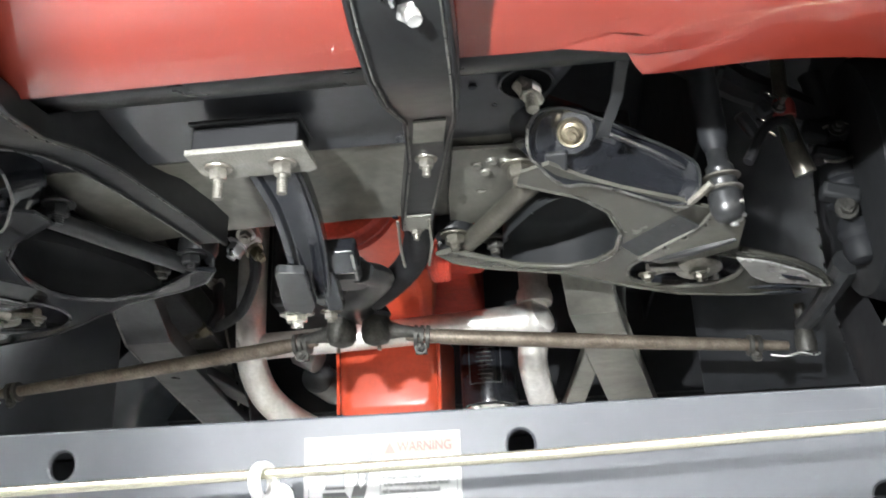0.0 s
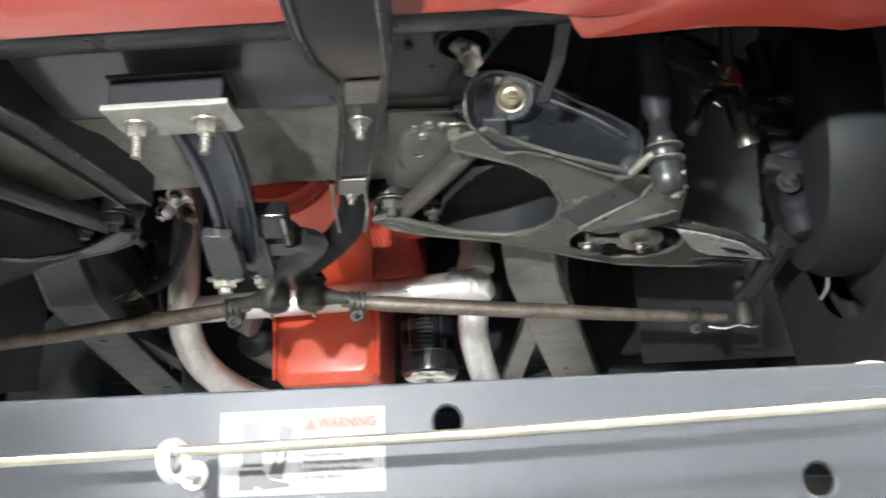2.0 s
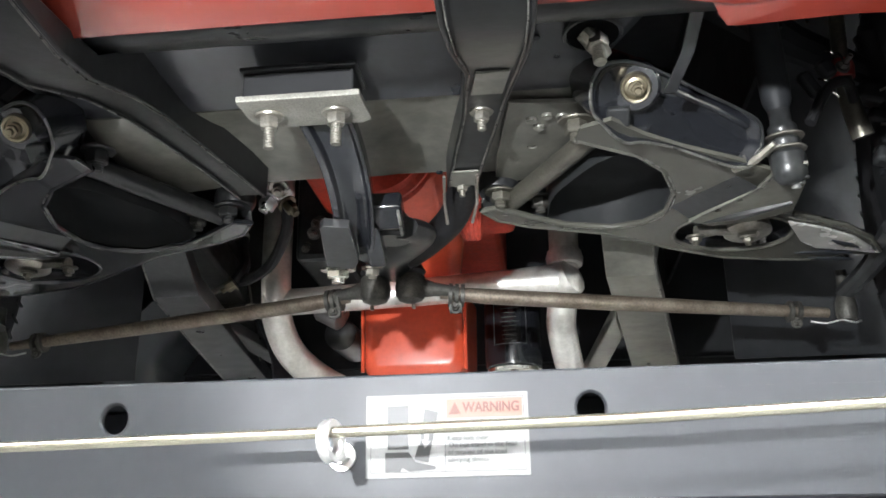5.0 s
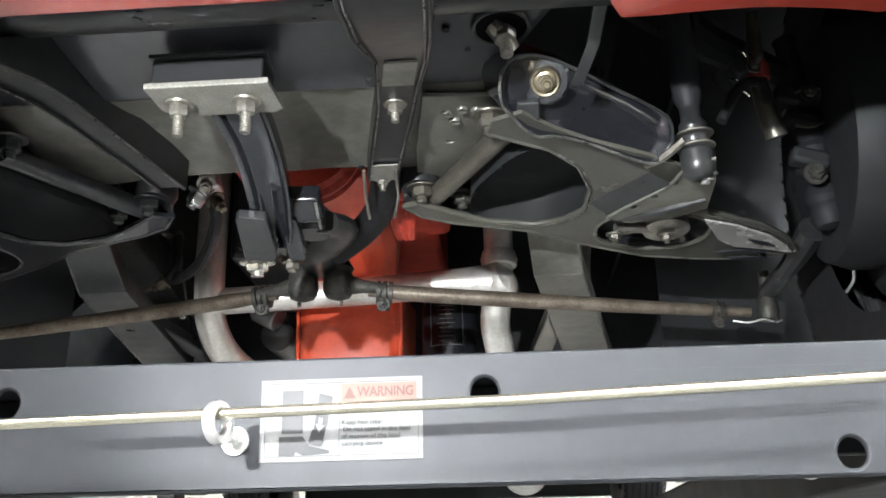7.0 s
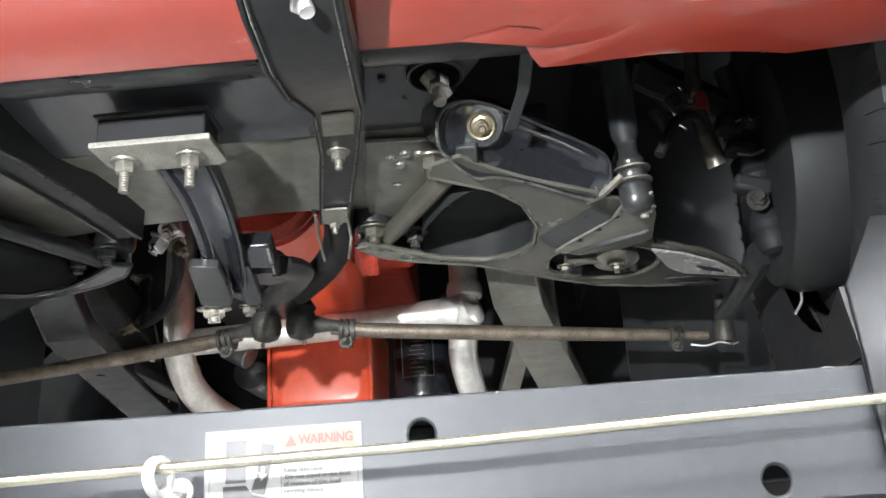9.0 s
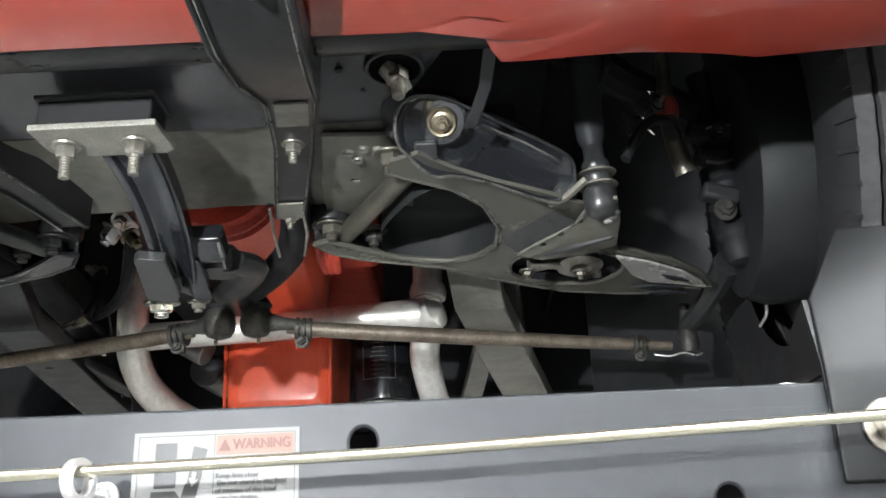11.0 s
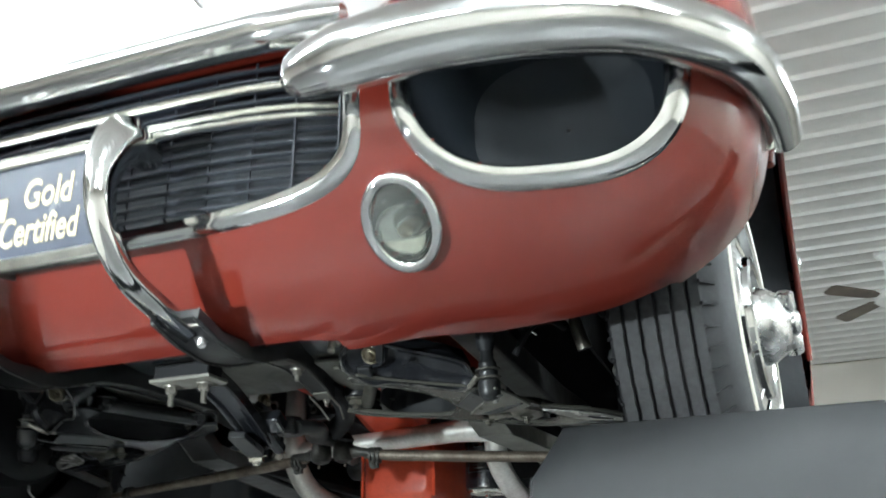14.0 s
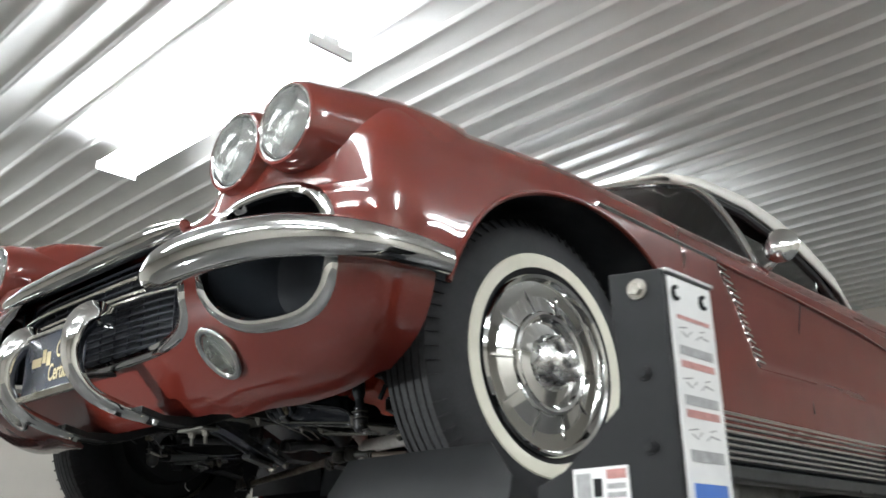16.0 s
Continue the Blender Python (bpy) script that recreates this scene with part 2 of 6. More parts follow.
def box(bm, lo, hi, m=None):
    r = bmesh.ops.create_cube(bm, size=1.0)
    c, s = (Vector(lo) + Vector(hi)) / 2, Vector(hi) - Vector(lo)
    for v in r["verts"]:
        v.co = Vector((c[i] + v.co[i] * s[i] for i in range(3)))
        if m:
            v.co = m @ v.co
    return bm


def ring_mesh(bm, rings, closed_ring=True, cap=True, loop=False):
    vs = [[bm.verts.new(p) for p in ring] for ring in rings]
    n = len(vs[0])
    for a in range(len(vs) if loop else len(vs) - 1):
        b = (a + 1) % len(vs)
        for i in range(n if closed_ring else n - 1):
            j = (i + 1) % n
            bm.faces.new((vs[a][i], vs[a][j], vs[b][j], vs[b][i]))
    if cap and closed_ring and not loop:
        bm.faces.new(list(reversed(vs[0])))
        bm.faces.new(vs[-1])
    return vs


def smooth_path(pts, n=6):
    """Catmull-Rom through the points."""
    pts = [Vector(p) for p in pts]
    if len(pts) < 3:
        return pts
    ext = [2 * pts[0] - pts[1]] + pts + [2 * pts[-1] - pts[-2]]
    out = []
    for i in range(1, len(ext) - 2):
        p0, p1, p2, p3 = ext[i - 1], ext[i], ext[i + 1], ext[i + 2]
        for k in range(n):
            t = k / n
            out.append(0.5 * ((2 * p1) + (p2 - p0) * t + (2 * p0 - 5 * p1 + 4 * p2 - p3) * t * t + (3 * p1 - p0 - 3 * p2 + p3) * t ** 3))
    out.append(pts[-1])
    return out


def lerp_list(vals, f):
    x = f * (len(vals) - 1)
    i = min(int(x), len(vals) - 2)
    return vals[i] + (vals[i + 1] - vals[i]) * (x - i)


def tube(bm, pts, r, seg=12, cap=True, loop=False, up=None, flat=1.0, n=0):
    """A tube along points; r a radius or a list of radii along it; up and flat: the second axis and its stretch."""
    pts = smooth_path(pts, n) if n else [Vector(p) for p in pts]
    rings = []
    m = len(pts)
    prev = None
    for i, p in enumerate(pts):
        a, b = (pts[i - 1], pts[(i + 1) % m]) if loop else (pts[max(i - 1, 0)], pts[min(i + 1, m - 1)])
        d = (b - a).normalized()
        if up is not None:
            u = Vector(up)
            u = (u - d * u.dot(d)).normalized()
        elif prev is None:
            u = d.orthogonal().normalized()
        else:
            u = (prev - d * prev.dot(d)).normalized()
        prev = u
        w = d.cross(u)
        rad = lerp_list(r, i / max(1, m - 1)) if isinstance(r, (list, tuple)) else r
        rings.append([p + u * (rad * math.cos(2 * math.pi * k / seg)) + w * (rad * flat * math.sin(2 * math.pi * k / seg)) for k in range(seg)])
    ring_mesh(bm, rings, True, cap, loop)
    return bm


def lathe(bm, prof, at, axis, seg=32, cap=True):
    """Turns a profile of (radius, height along axis)."""
    axis = Vector(axis).normalized()
    u = axis.orthogonal().normalized()
    w = axis.cross(u)
    at = Vector(at)
    rings = [[at + axis * h + (u * math.cos(2 * math.pi * k / seg) + w * math.sin(2 * math.pi * k / seg)) * max(r, 1e-4) for k in range(seg)] for r, h in prof]
    ring_mesh(bm, rings, True, cap)
    return bm


def hexagon(bm, at, axis, r, h, seg=6):
    lathe(bm, [(r * 0.9, 0), (r, h * 0.12), (r, h * 0.85), (r * 0.86, h)], at, axis, seg)
    return bm


def bolt(bm, at, axis, r=0.009, head=0.008, stud=0.0, washer=True):
    """A washer, a hexagon nut and, where stud is given, the end of a thread that sticks out."""
    a, at = Vector(axis).normalized(), Vector(at)
    if washer:
        lathe(bm, [(r * 1.45, 0), (r * 1.5, 0.001), (r * 1.45, 0.0025)], at, a, 18)
    hexagon(bm, at + a * 0.0025, a, r, head)
    if stud:
        prof = [(r * 0.55, 0)]
        k = 0.0
        while k < stud:
            prof += [(r * 0.58, k), (r * 0.5, k + 0.0012)]
            k += 0.0024
        prof += [(r * 0.4, stud)]
        lathe(bm, prof, at + a * (0.0025 + head), a, 10)
    return bm


def slab(bm, outline, thick, holes=(), frame_m=None):
    """A plate from an outline in x, y (and holes in it), from z = 0 to thick, moved by frame_m."""
    loops = [outline, *holes]
    edges = []
    for lp in loops:
        vs = [bm.verts.new((p[0], p[1], 0)) for p in lp]
        edges += [bm.edges.new((vs[i], vs[(i + 1) % len(vs)])) for i in range(len(vs))]
    filled = bmesh.ops.triangle_fill(bm, use_beauty=True, use_dissolve=False, edges=edges)
    faces = [g for g in filled["geom"] if isinstance(g, bmesh.types.BMFace)]
    ex = bmesh.ops.extrude_face_region(bm, geom=faces)
    top = [g for g in ex["geom"] if isinstance(g, bmesh.types.BMVert)]
    bmesh.ops.translate(bm, verts=top, vec=(0, 0, thick))
    if frame_m:
        vs = {v for f in faces for v in f.verts} | set(top)
        bmesh.ops.transform(bm, matrix=frame_m, verts=list(vs))
    return bm


def oval(cx, cy, a, b, n=2.0, count=48):
    out = []
    for k in range(count):
        t = 2 * math.pi * k / count
        c, s = math.cos(t), math.sin(t)
        out.append((cx + a * math.copysign(abs(c) ** (2 / n), c), cy + b * math.copysign(abs(s) ** (2 / n), s)))
    return out


def table(x, rows):
    """Linear look-up in rows of (x, value), ascending."""
    return float(np.interp(x, [r[0] for r in rows], [r[1] for r in rows]))


def curve(x, rows):
    """A smooth curve through the rows that never overshoots them."""
    n = len(rows)
    x = min(max(x, rows[0][0]), rows[-1][0])
    d = [(b[1] - a[1]) / (b[0] - a[0]) for a, b in zip(rows, rows[1:])]
    m = [d[0]] + [0.0 if p * q <= 0 else 2 * p * q / (p + q) for p, q in zip(d, d[1:])] + [d[-1]]
    i = max(k for k in range(n - 1) if rows[k][0] <= x or k == 0)
    h = rows[i + 1][0] - rows[i][0]
    t = (x - rows[i][0]) / h
    return rows[i][1] * (1 + 2 * t) * (1 - t) ** 2 + h * m[i] * t * (1 - t) ** 2 + rows[i + 1][1] * t * t * (3 - 2 * t) + h * m[i + 1] * t * t * (t - 1)


def writing(name, text, size, m, mat, parent, bold=0.0, xscale=1.0):
    cu = bpy.data.curves.new(name, "FONT")
    cu.body, cu.size, cu.align_x, cu.align_y = text, size, "CENTER", "CENTER"
    cu.extrude, cu.offset = 0.0003, bold
    tmp = bpy.data.objects.new(name, cu)
    scene.collection.objects.link(tmp)
    me = bpy.data.meshes.new_from_object(tmp.evaluated_get(bpy.context.evaluated_depsgraph_get()))
    bpy.data.objects.remove(tmp)
    bm = B()
    bm.from_mesh(me)
    bpy.data.meshes.remove(me)
    bmesh.ops.transform(bm, matrix=m @ Matrix.Diagonal((xscale, 1, 1, 1)), verts=bm.verts)
    return part(name, bm, mat, parent, smooth=0)


# ---- the room ----
RX0, RX1, RY0, RY1 = -8.0, 8.0, -7.5, 10.0


def build_room():
    part("floor", box(B(), (RX0, RY0, FLOOR - 0.1), (RX1, RY1, FLOOR)), CONCRETE, smooth=0)
    tagged(bpy.data.objects["floor"], "grey sealed concrete workshop floor", "floor", kind="structure")
    for nm, lo, hi in (("wall_north", (RX0, RY1, FLOOR), (RX1, RY1 + 0.12, CEIL)), ("wall_south", (RX0, RY0 - 0.12, FLOOR), (RX1, RY0, CEIL)),
                       ("wall_east", (RX1, RY0, FLOOR), (RX1 + 0.12, RY1, CEIL)), ("wall_west", (RX0 - 0.12, RY0, FLOOR), (RX0, RY1, CEIL))):
        tagged(part(nm, box(B(), lo, hi), WALL_PAINT, smooth=0), "cream painted sheet steel workshop wall", "wall", kind="structure")
    # ribbed sheets: ribs run across the car
    bm = B()
    pitch, prof = 0.247, []
    y = -9.4
    while y < RY1 + 1.5:
        prof += [(y, 0.0), (y + 0.006, -0.0), (y + 0.016, -0.024), (y + 0.036, -0.024), (y + 0.046, 0.0)]
        y += pitch
    turn = Matrix.Rotation(radians(-1.6), 4, "Z")
    rows = []
    for x in (RX0 - 1.5, RX1 + 1.5):
        rows.append([bm.verts.new(turn @ Vector((x, p, CEIL + q))) for p, q in prof])
    for i in range(len(prof) - 1):
        bm.faces.new((rows[0][i], rows[0][i + 1], rows[1][i + 1], rows[1][i]))
    tagged(part("ceiling", bm, CEIL_PAINT, smooth=20, solid=0.003), "white ribbed sheet steel workshop ceiling", "ceiling", kind="structure")


def build_strip_light(lx, ly):
    t = thing("ceiling_light", (lx, ly, CEIL), "long white strip light hung under the ribbed ceiling", "ceiling light", "strip lights")
    bm = B()
    ring_mesh(bm, [[Vector((x, ly + a, LAMP_Z + b)) for a, b in ((-0.05, 0.05), (0.05, 0.05), (0.06, 0.0), (-0.06, 0.0))] for x in (lx - 1.14, lx + 1.14)])
    part("housing", bm, LAMP_BODY, t, smooth=0)
    bm = B()
    ring_mesh(bm, [[Vector((x, ly + 0.145 * math.cos(a), LAMP_Z - 0.045 * math.sin(a))) for a in [math.pi * k / 8 for k in range(9)]] for x in (lx - 1.13, lx + 1.13)])
    part("diffuser", bm, LAMP_GLOW, t, "glowing white diffuser")
    for x in (lx - 1.145, lx + 1.13):
        part("end_cap", box(B(), (x - 0.003, ly - 0.148, LAMP_Z - 0.048), (x + 0.018, ly + 0.148, LAMP_Z + 0.012)), LAMP_BODY, t, smooth=0, bevel=0.004)
    for x in (lx - 0.9, lx + 0.9):
        part("hanger", tube(B(), [(x, ly, LAMP_Z + 0.04), (x, ly, CEIL)], 0.003, 6), LAMP_BODY, t)


def build_ceiling_fan(x, y):
    fan = thing("ceiling_fan", (x, y, CEIL), "white ceiling fan with brown blades hung on a rod", "ceiling fan")
    part("rod", tube(B(), [(x, y, CEIL), (x, y, CEIL - 0.34)], 0.014, 10), LAMP_BODY, fan)
    part("canopy", lathe(B(), [(0.07, 0), (0.065, 0.04), (0.02, 0.08)], (x, y, CEIL), (0, 0, -1), 24), LAMP_BODY, fan)
    part("motor", lathe(B(), [(0.03, 0), (0.11, 0.03), (0.13, 0.06), (0.13, 0.11), (0.08, 0.15), (0.03, 0.17)], (x, y, CEIL - 0.32), (0, 0, -1), 28), LAMP_BODY, fan)
    for k in range(4):
        a = radians(38 + 90 * k)
        m = Matrix.Translation((x, y, CEIL - 0.40)) @ Matrix.Rotation(a, 4, "Z") @ Matrix.Rotation(radians(12), 4, "X")
        bm = B()
        slab(bm, [(0.12, -0.02), (0.2, -0.055), (0.58, -0.07), (0.62, -0.05), (0.62, 0.05), (0.58, 0.07), (0.2, 0.055), (0.12, 0.02)], 0.008, (), m)
        part("blade", bm, FAN_WOOD, fan, "brown wooden fan blade", smooth=0)


# ---- the lift ----
BEAM_Y = -0.388
DECK = 1.622


def build_lift():
    lift = thing("car_lift", (0, BEAM_Y, FLOOR), "dark grey four-post car lift, raised under a red car", "car lift")
    # crossbeam with round holes through its front wall
    bm = B()
    holes = [oval(x, z, 0.0095, 0.0105, 2, 20) for x, z in ((-0.118, 1.604), (0.223, 1.602), (0.464, 1.554), (-0.45, 1.554), (0.80, 1.60), (-0.78, 1.60))]
    stand = Matrix(((1, 0, 0, 0), (0, 0, 1, BEAM_Y), (0, 1, 0, 0), (0, 0, 0, 1)))
    slab(bm, [(-1.25, 1.5415), (1.25, 1.5375), (1.25, 1.628), (-1.25, 1.632)], 0.006, holes, stand)
    box(bm, (-1.25, BEAM_Y + 0.0055, 1.624), (1.25, BEAM_Y + 0.10, 1.630))
    box(bm, (-1.25, BEAM_Y + 0.0055, 1.5395), (1.25, BEAM_Y + 0.016, 1.5445))
    box(bm, (-1.25, BEAM_Y + 0.094, 1.562), (1.25, BEAM_Y + 0.10, 1.624))
    beam = part("crossbeam", bm, LIFT, lift, "dark grey enamelled crossbeam with round holes", smooth=20, bevel=0.002)
    # bolt seen inside a hole
    part("bolt", bolt(B(), (0.462, BEAM_Y + 0.09, 1.556), (0, -1, 0.1), 0.008, 0.012, 0.03), BRIGHT_ZINC, beam)
    part("bolt", bolt(B(), (0.222, BEAM_Y + 0.09, 1.596), (0, -1, 0.1), 0.008, 0.012, 0.02), BRIGHT_ZINC, beam)
    # lock release rod with its guide ring
    part("release_rod", tube(B(), [(-1.3, -0.447, 1.567), (-0.14, -0.447, 1.5795), (0.24, -0.447, 1.5855), (0.66, -0.447, 1.599), (1.3, -0.447, 1.618)], 0.0037, 14), ZINC, lift, "thin yellow zinc plated lock release rod", at=(0.05, -0.447, 1.58))
    bm = B()
    rax = Vector((0.965, -0.26, 0.05)).normalized()
    lathe(bm, [(0.0088, -0.0025), (0.0095, -0.0035), (0.0132, -0.0035), (0.0138, -0.0025), (0.0138, 0.0025), (0.0132, 0.0035), (0.0095, 0.0035), (0.0088, 0.0025), (0.0088, -0.0025)], (0.0555, -0.447, 1.577), rax, 36, cap=False)
    tube(bm, [(0.0575, -0.438, 1.569), (0.054, -0.415, 1.571), (0.0505, BEAM_Y, 1.573)], 0.0033, 10, n=3)
    part("guide_ring", bm, BRIGHT_ZINC, lift, "bright zinc ring bolt that guides the rod", at=(0.056, -0.447, 1.577))
    part("nut", bolt(B(), (0.0505, BEAM_Y - 0.001, 1.573), (0, -1, 0), 0.0066, 0.008, 0.006), BRIGHT_ZINC, beam)
    bm = B()
    tube(bm, [(0.512, BEAM_Y + 0.05, 1.6335), (0.528, BEAM_Y + 0.048, 1.6345), (0.546, BEAM_Y + 0.046, 1.6335)], [0.0025, 0.0035, 0.0025], 8, flat=1.6)
    part("latch_bar", bm, BRIGHT_ZINC, beam, "small bright latch bar")
    # warning label
    lx0, lx1, lz0, lz1 = 0.067, 0.180, 1.558, 1.6145
    lab = part("warning_label", box(B(), (lx0, BEAM_Y - 0.0009, lz0), (lx1, BEAM_Y + 0.0002, lz1)), LABEL, lift, "white and salmon warning label about feet", smooth=0, at=((lx0 + lx1) / 2, BEAM_Y, (lz0 + lz1) / 2))
    yl = BEAM_Y - 0.0012

    def ink(name, pts, mat, dy=0.0):
        bm = B()
        slab(bm, [(lx0 + a * (lx1 - lx0), lz0 + b * (lz1 - lz0)) for a, b in pts], 0.0003, (), Matrix(((1, 0, 0, 0), (0, 0, 1, yl - dy), (0, 1, 0, 0), (0, 0, 0, 1))))
        return part(name, bm, mat, lab, smooth=0)
    for a0, b0, a1, b1 in ((0.03, 0.06, 0.975, 0.066), (0.03, 0.945, 0.975, 0.951), (0.03, 0.06, 0.033, 0.951), (0.972, 0.06, 0.975, 0.951), (0.488, 0.06, 0.491, 0.951)):
        ink("border_line", [(a0, b0), (a1, b0), (a1, b1), (a0, b1)], INK_GREY)
    ink("warning_panel", [(0.5, 0.7), (0.965, 0.7), (0.965, 0.93), (0.5, 0.93)], LABEL_RED)
    ink("leg_picture", [(0.135, 0.335), (0.265, 0.335), (0.265, 0.865), (0.135, 0.865)], INK_GREY)
    ink("boot_picture", [(0.12, 0.07), (0.215, 0.07), (0.225, 0.115), (0.27, 0.07), (0.43, 0.09), (0.43, 0.125), (0.31, 0.18), (0.265, 0.3), (0.12, 0.3)], INK)
    ink("load_picture", [(0.365, 0.82), (0.45, 0.775), (0.40, 0.31), (0.385, 0.175), (0.30, 0.21), (0.335, 0.4)], INK_GREY, 0.0004)
    ink("load_picture", [(0.325, 0.38), (0.405, 0.35), (0.385, 0.175), (0.30, 0.21)], INK, 0.0008)
    ink("arrow_picture", [(0.365, 0.52), (0.392, 0.51), (0.385, 0.42), (0.405, 0.43), (0.365, 0.34), (0.345, 0.45), (0.362, 0.44)], LABEL, 0.0012)
    ink("triangle_sign", [(0.515, 0.745), (0.59, 0.745), (0.552, 0.89)], LABEL_RED_DARK, 0.0004)
    upright = lambda x, z: Matrix(((1, 0, 0, x), (0, 0, -1, yl - 0.0004), (0, 1, 0, z), (0, 0, 0, 1)))
    wx = lx1 - lx0
    writing("lettering", "WARNING", 0.0094, upright(lx0 + 0.775 * wx, lz0 + 0.817 * (lz1 - lz0)), LABEL_RED_DARK, lab, 0.0003, 0.86)
    for k, text in enumerate(("Keep feet clear", "Do not stand in the field", "of motion of the load", "carrying device")):
        size = 0.0047
        writing("lettering", text, size, upright(lx0 + (0.5 + 0.0088 * len(text)) * wx, lz0 + (0.455 - 0.085 * k) * (lz1 - lz0)), INK_GREY, lab)
    # runways with a folded wheel stop on each front end
    for s in (1, -1):
        run = part("runway", box(B(), (s * 0.545, BEAM_Y + 0.102, DECK - 0.075), (s * 0.985, 3.75, DECK - 0.004)), LIFT_BLACK, lift, "long black runway under the wheels", smooth=0, bevel=0.003)
        part("deck_plate", box(B(), (s * 0.548, BEAM_Y + 0.05, DECK - 0.0035), (s * 0.982, 3.75, DECK)), LIFT_BLACK, run, smooth=0)
        for yy in np.arange(0.9, 3.7, 0.7):
            part("stiffener", box(B(), (s * 0.56, yy, DECK - 0.12), (s * 0.97, yy + 0.04, DECK - 0.0755)), LIFT_BLACK, run, smooth=0)
        # stop: vertical flange below, upper part leaning back
        prof = [(1.5615, BEAM_Y - 0.006), (1.632, BEAM_Y - 0.006), (1.640, BEAM_Y - 0.005), (1.690, BEAM_Y + 0.010), (1.7495, BEAM_Y + 0.028)]
        bm = B()
        rows = []
        for z, y in prof:
            ins = 0.0 if z <= 1.6905 else 0.036
            x0, x1 = 0.537 + ins + (0.004 if z > 1.65 else 0), 0.993 - ins * 1.6
            rows.append([bm.verts.new((s * (x0 + (x1 - x0) * k / 8), y, z)) for k in range(9)])
        for a in range(len(rows) - 1):
            for k in range(8):
                bm.faces.new((rows[a][k], rows[a][k + 1], rows[a + 1][k + 1], rows[a + 1][k]))
        stop = part("wheel_stop", bm, STOP_GREY, lift, "folded charcoal steel wheel stop with cut corners", smooth=25, solid=0.005, bevel=0.0015, at=(s * 0.765, BEAM_Y, 1.65))
        for xa in (0.5385, 0.9915):
            bm = B()
            v = [bm.verts.new((s * xa, y, z)) for y, z in ((BEAM_Y - 0.004, 1.5615), (BEAM_Y - 0.004, 1.64), (BEAM_Y + 0.010, 1.69), (BEAM_Y + 0.045, 1.675), (BEAM_Y + 0.06, 1.635), (BEAM_Y - 0.001, 1.634))]
            bm.faces.new(v)
            part("side_flange", bm, STOP_GREY, stop, smooth=0, solid=0.004)
        part("bolt_head", bolt(B(), (s * 0.572, BEAM_Y - 0.0095, 1.596), (0, -1, 0), 0.0125, 0.01), STEEL, stop, "large bare steel bolt head")
        part("bolt_head", bolt(B(), (s * 0.955, BEAM_Y - 0.0095, 1.596), (0, -1, 0), 0.0125, 0.01), STEEL, stop, "large bare steel bolt head")
        part("slot_bar", box(B(), (s * 0.60, BEAM_Y - 0.005, 1.5465), (s * 0.90, BEAM_Y - 0.0005, 1.5585)), STOP_GREY, stop, smooth=0, bevel=0.002)
    # posts, each with the carriage plate of a beam's end before it
    for s in (1, -1):
        for y0 in (-0.4, 3.2):
            post = part("post", box(B(), (s * 1.256, y0 - 0.046, FLOOR), (s * 1.336, y0 + 0.085, 1.940)), LIFT_BLACK, lift, "black square lift post", smooth=0, bevel=0.004, at=(s * 1.285, y0, FLOOR))
            part("cap", box(B(), (s * 1.268, y0 - 0.050, 1.9405), (s * 1.341, y0 + 0.089, 1.947)), BRIGHT_ZINC, post, smooth=0, bevel=0.002)
            part("foot_plate", box(B(), (s * 1.13, y0 - 0.17, FLOOR), (s * 1.44, y0 + 0.17, FLOOR + 0.012)), LIFT_BLACK, post, smooth=0, bevel=0.003)
            bm = B()
            slab(bm, [(1.10, 1.535), (1.336, 1.535), (1.336, 1.944), (1.249, 1.953), (1.256, 1.765), (1.150, 1.68), (1.10, 1.66)], 0.008, (), Matrix(((s, 0, 0, 0), (0, 0, 1, y0 - 0.0565), (0, 1, 0, 0), (0, 0, 0, 1))))
            car_plate = part("carriage_plate", bm, LIFT_BLACK, lift, "black carriage plate beside the post", smooth=0, bevel=0.002, at=(s * 1.24, y0 - 0.06, 1.7))
            part("bolt_head", bolt(B(), (s * 1.296, y0 - 0.057, 1.921), (0, -1, 0), 0.0105, 0.007), STEEL, car_plate)
            for zz in (1.80, 1.70):
                part("bolt_head", bolt(B(), (s * 1.296, y0 - 0.057, zz), (0, -1, 0), 0.007, 0.004), LIFT_BLACK, car_plate)
    # stickers down the outer side of one post
    y0 = -0.4
    strip = part("sticker_strip", box(B(), (1.3365, y0 - 0.045, 1.45), (1.339, y0 + 0.079, 1.936)), STICKER, lift, "white strip of warning stickers on a post", smooth=0, at=(1.337, y0, 1.7))
    for z0, z1, mt in ((1.876, 1.882, STICKER_RED), (1.825, 1.838, STICKER_GREY), (1.807, 1.817, STICKER_RED), (1.755, 1.769, STICKER_GREY), (1.738, 1.749, STICKER_RED), (1.679, 1.695, STICKER_GREY), (1.605, 1.651, BLUE), (1.56, 1.59, STICKER_GREY)):
        part("sticker_bar", box(B(), (1.3392, y0 - 0.030, z0), (1.3398, y0 + 0.064, z1)), mt, strip, smooth=0)
    # faint line pictures between the printed bands
    for z0 in (1.859, 1.787, 1.717):
        for dy, dz, ln, turn in ((-0.016, 0.005, 0.026, 8), (-0.013, -0.004, 0.018, -20), (0.004, 0.000, 0.010, 35), (0.026, -0.004, 0.014, 30), (0.044, -0.002, 0.024, -8), (0.040, 0.007, 0.016, 12)):
            m = Matrix.Translation((1.3394, y0 + dy, z0 + dz)) @ Matrix.Rotation(radians(turn), 4, "X")
            part("picture_line", box(B(), (-0.0002, -ln / 2, -0.0011), (0.0003, ln / 2, 0.0011), m), STICKER_GREY, strip, smooth=0)
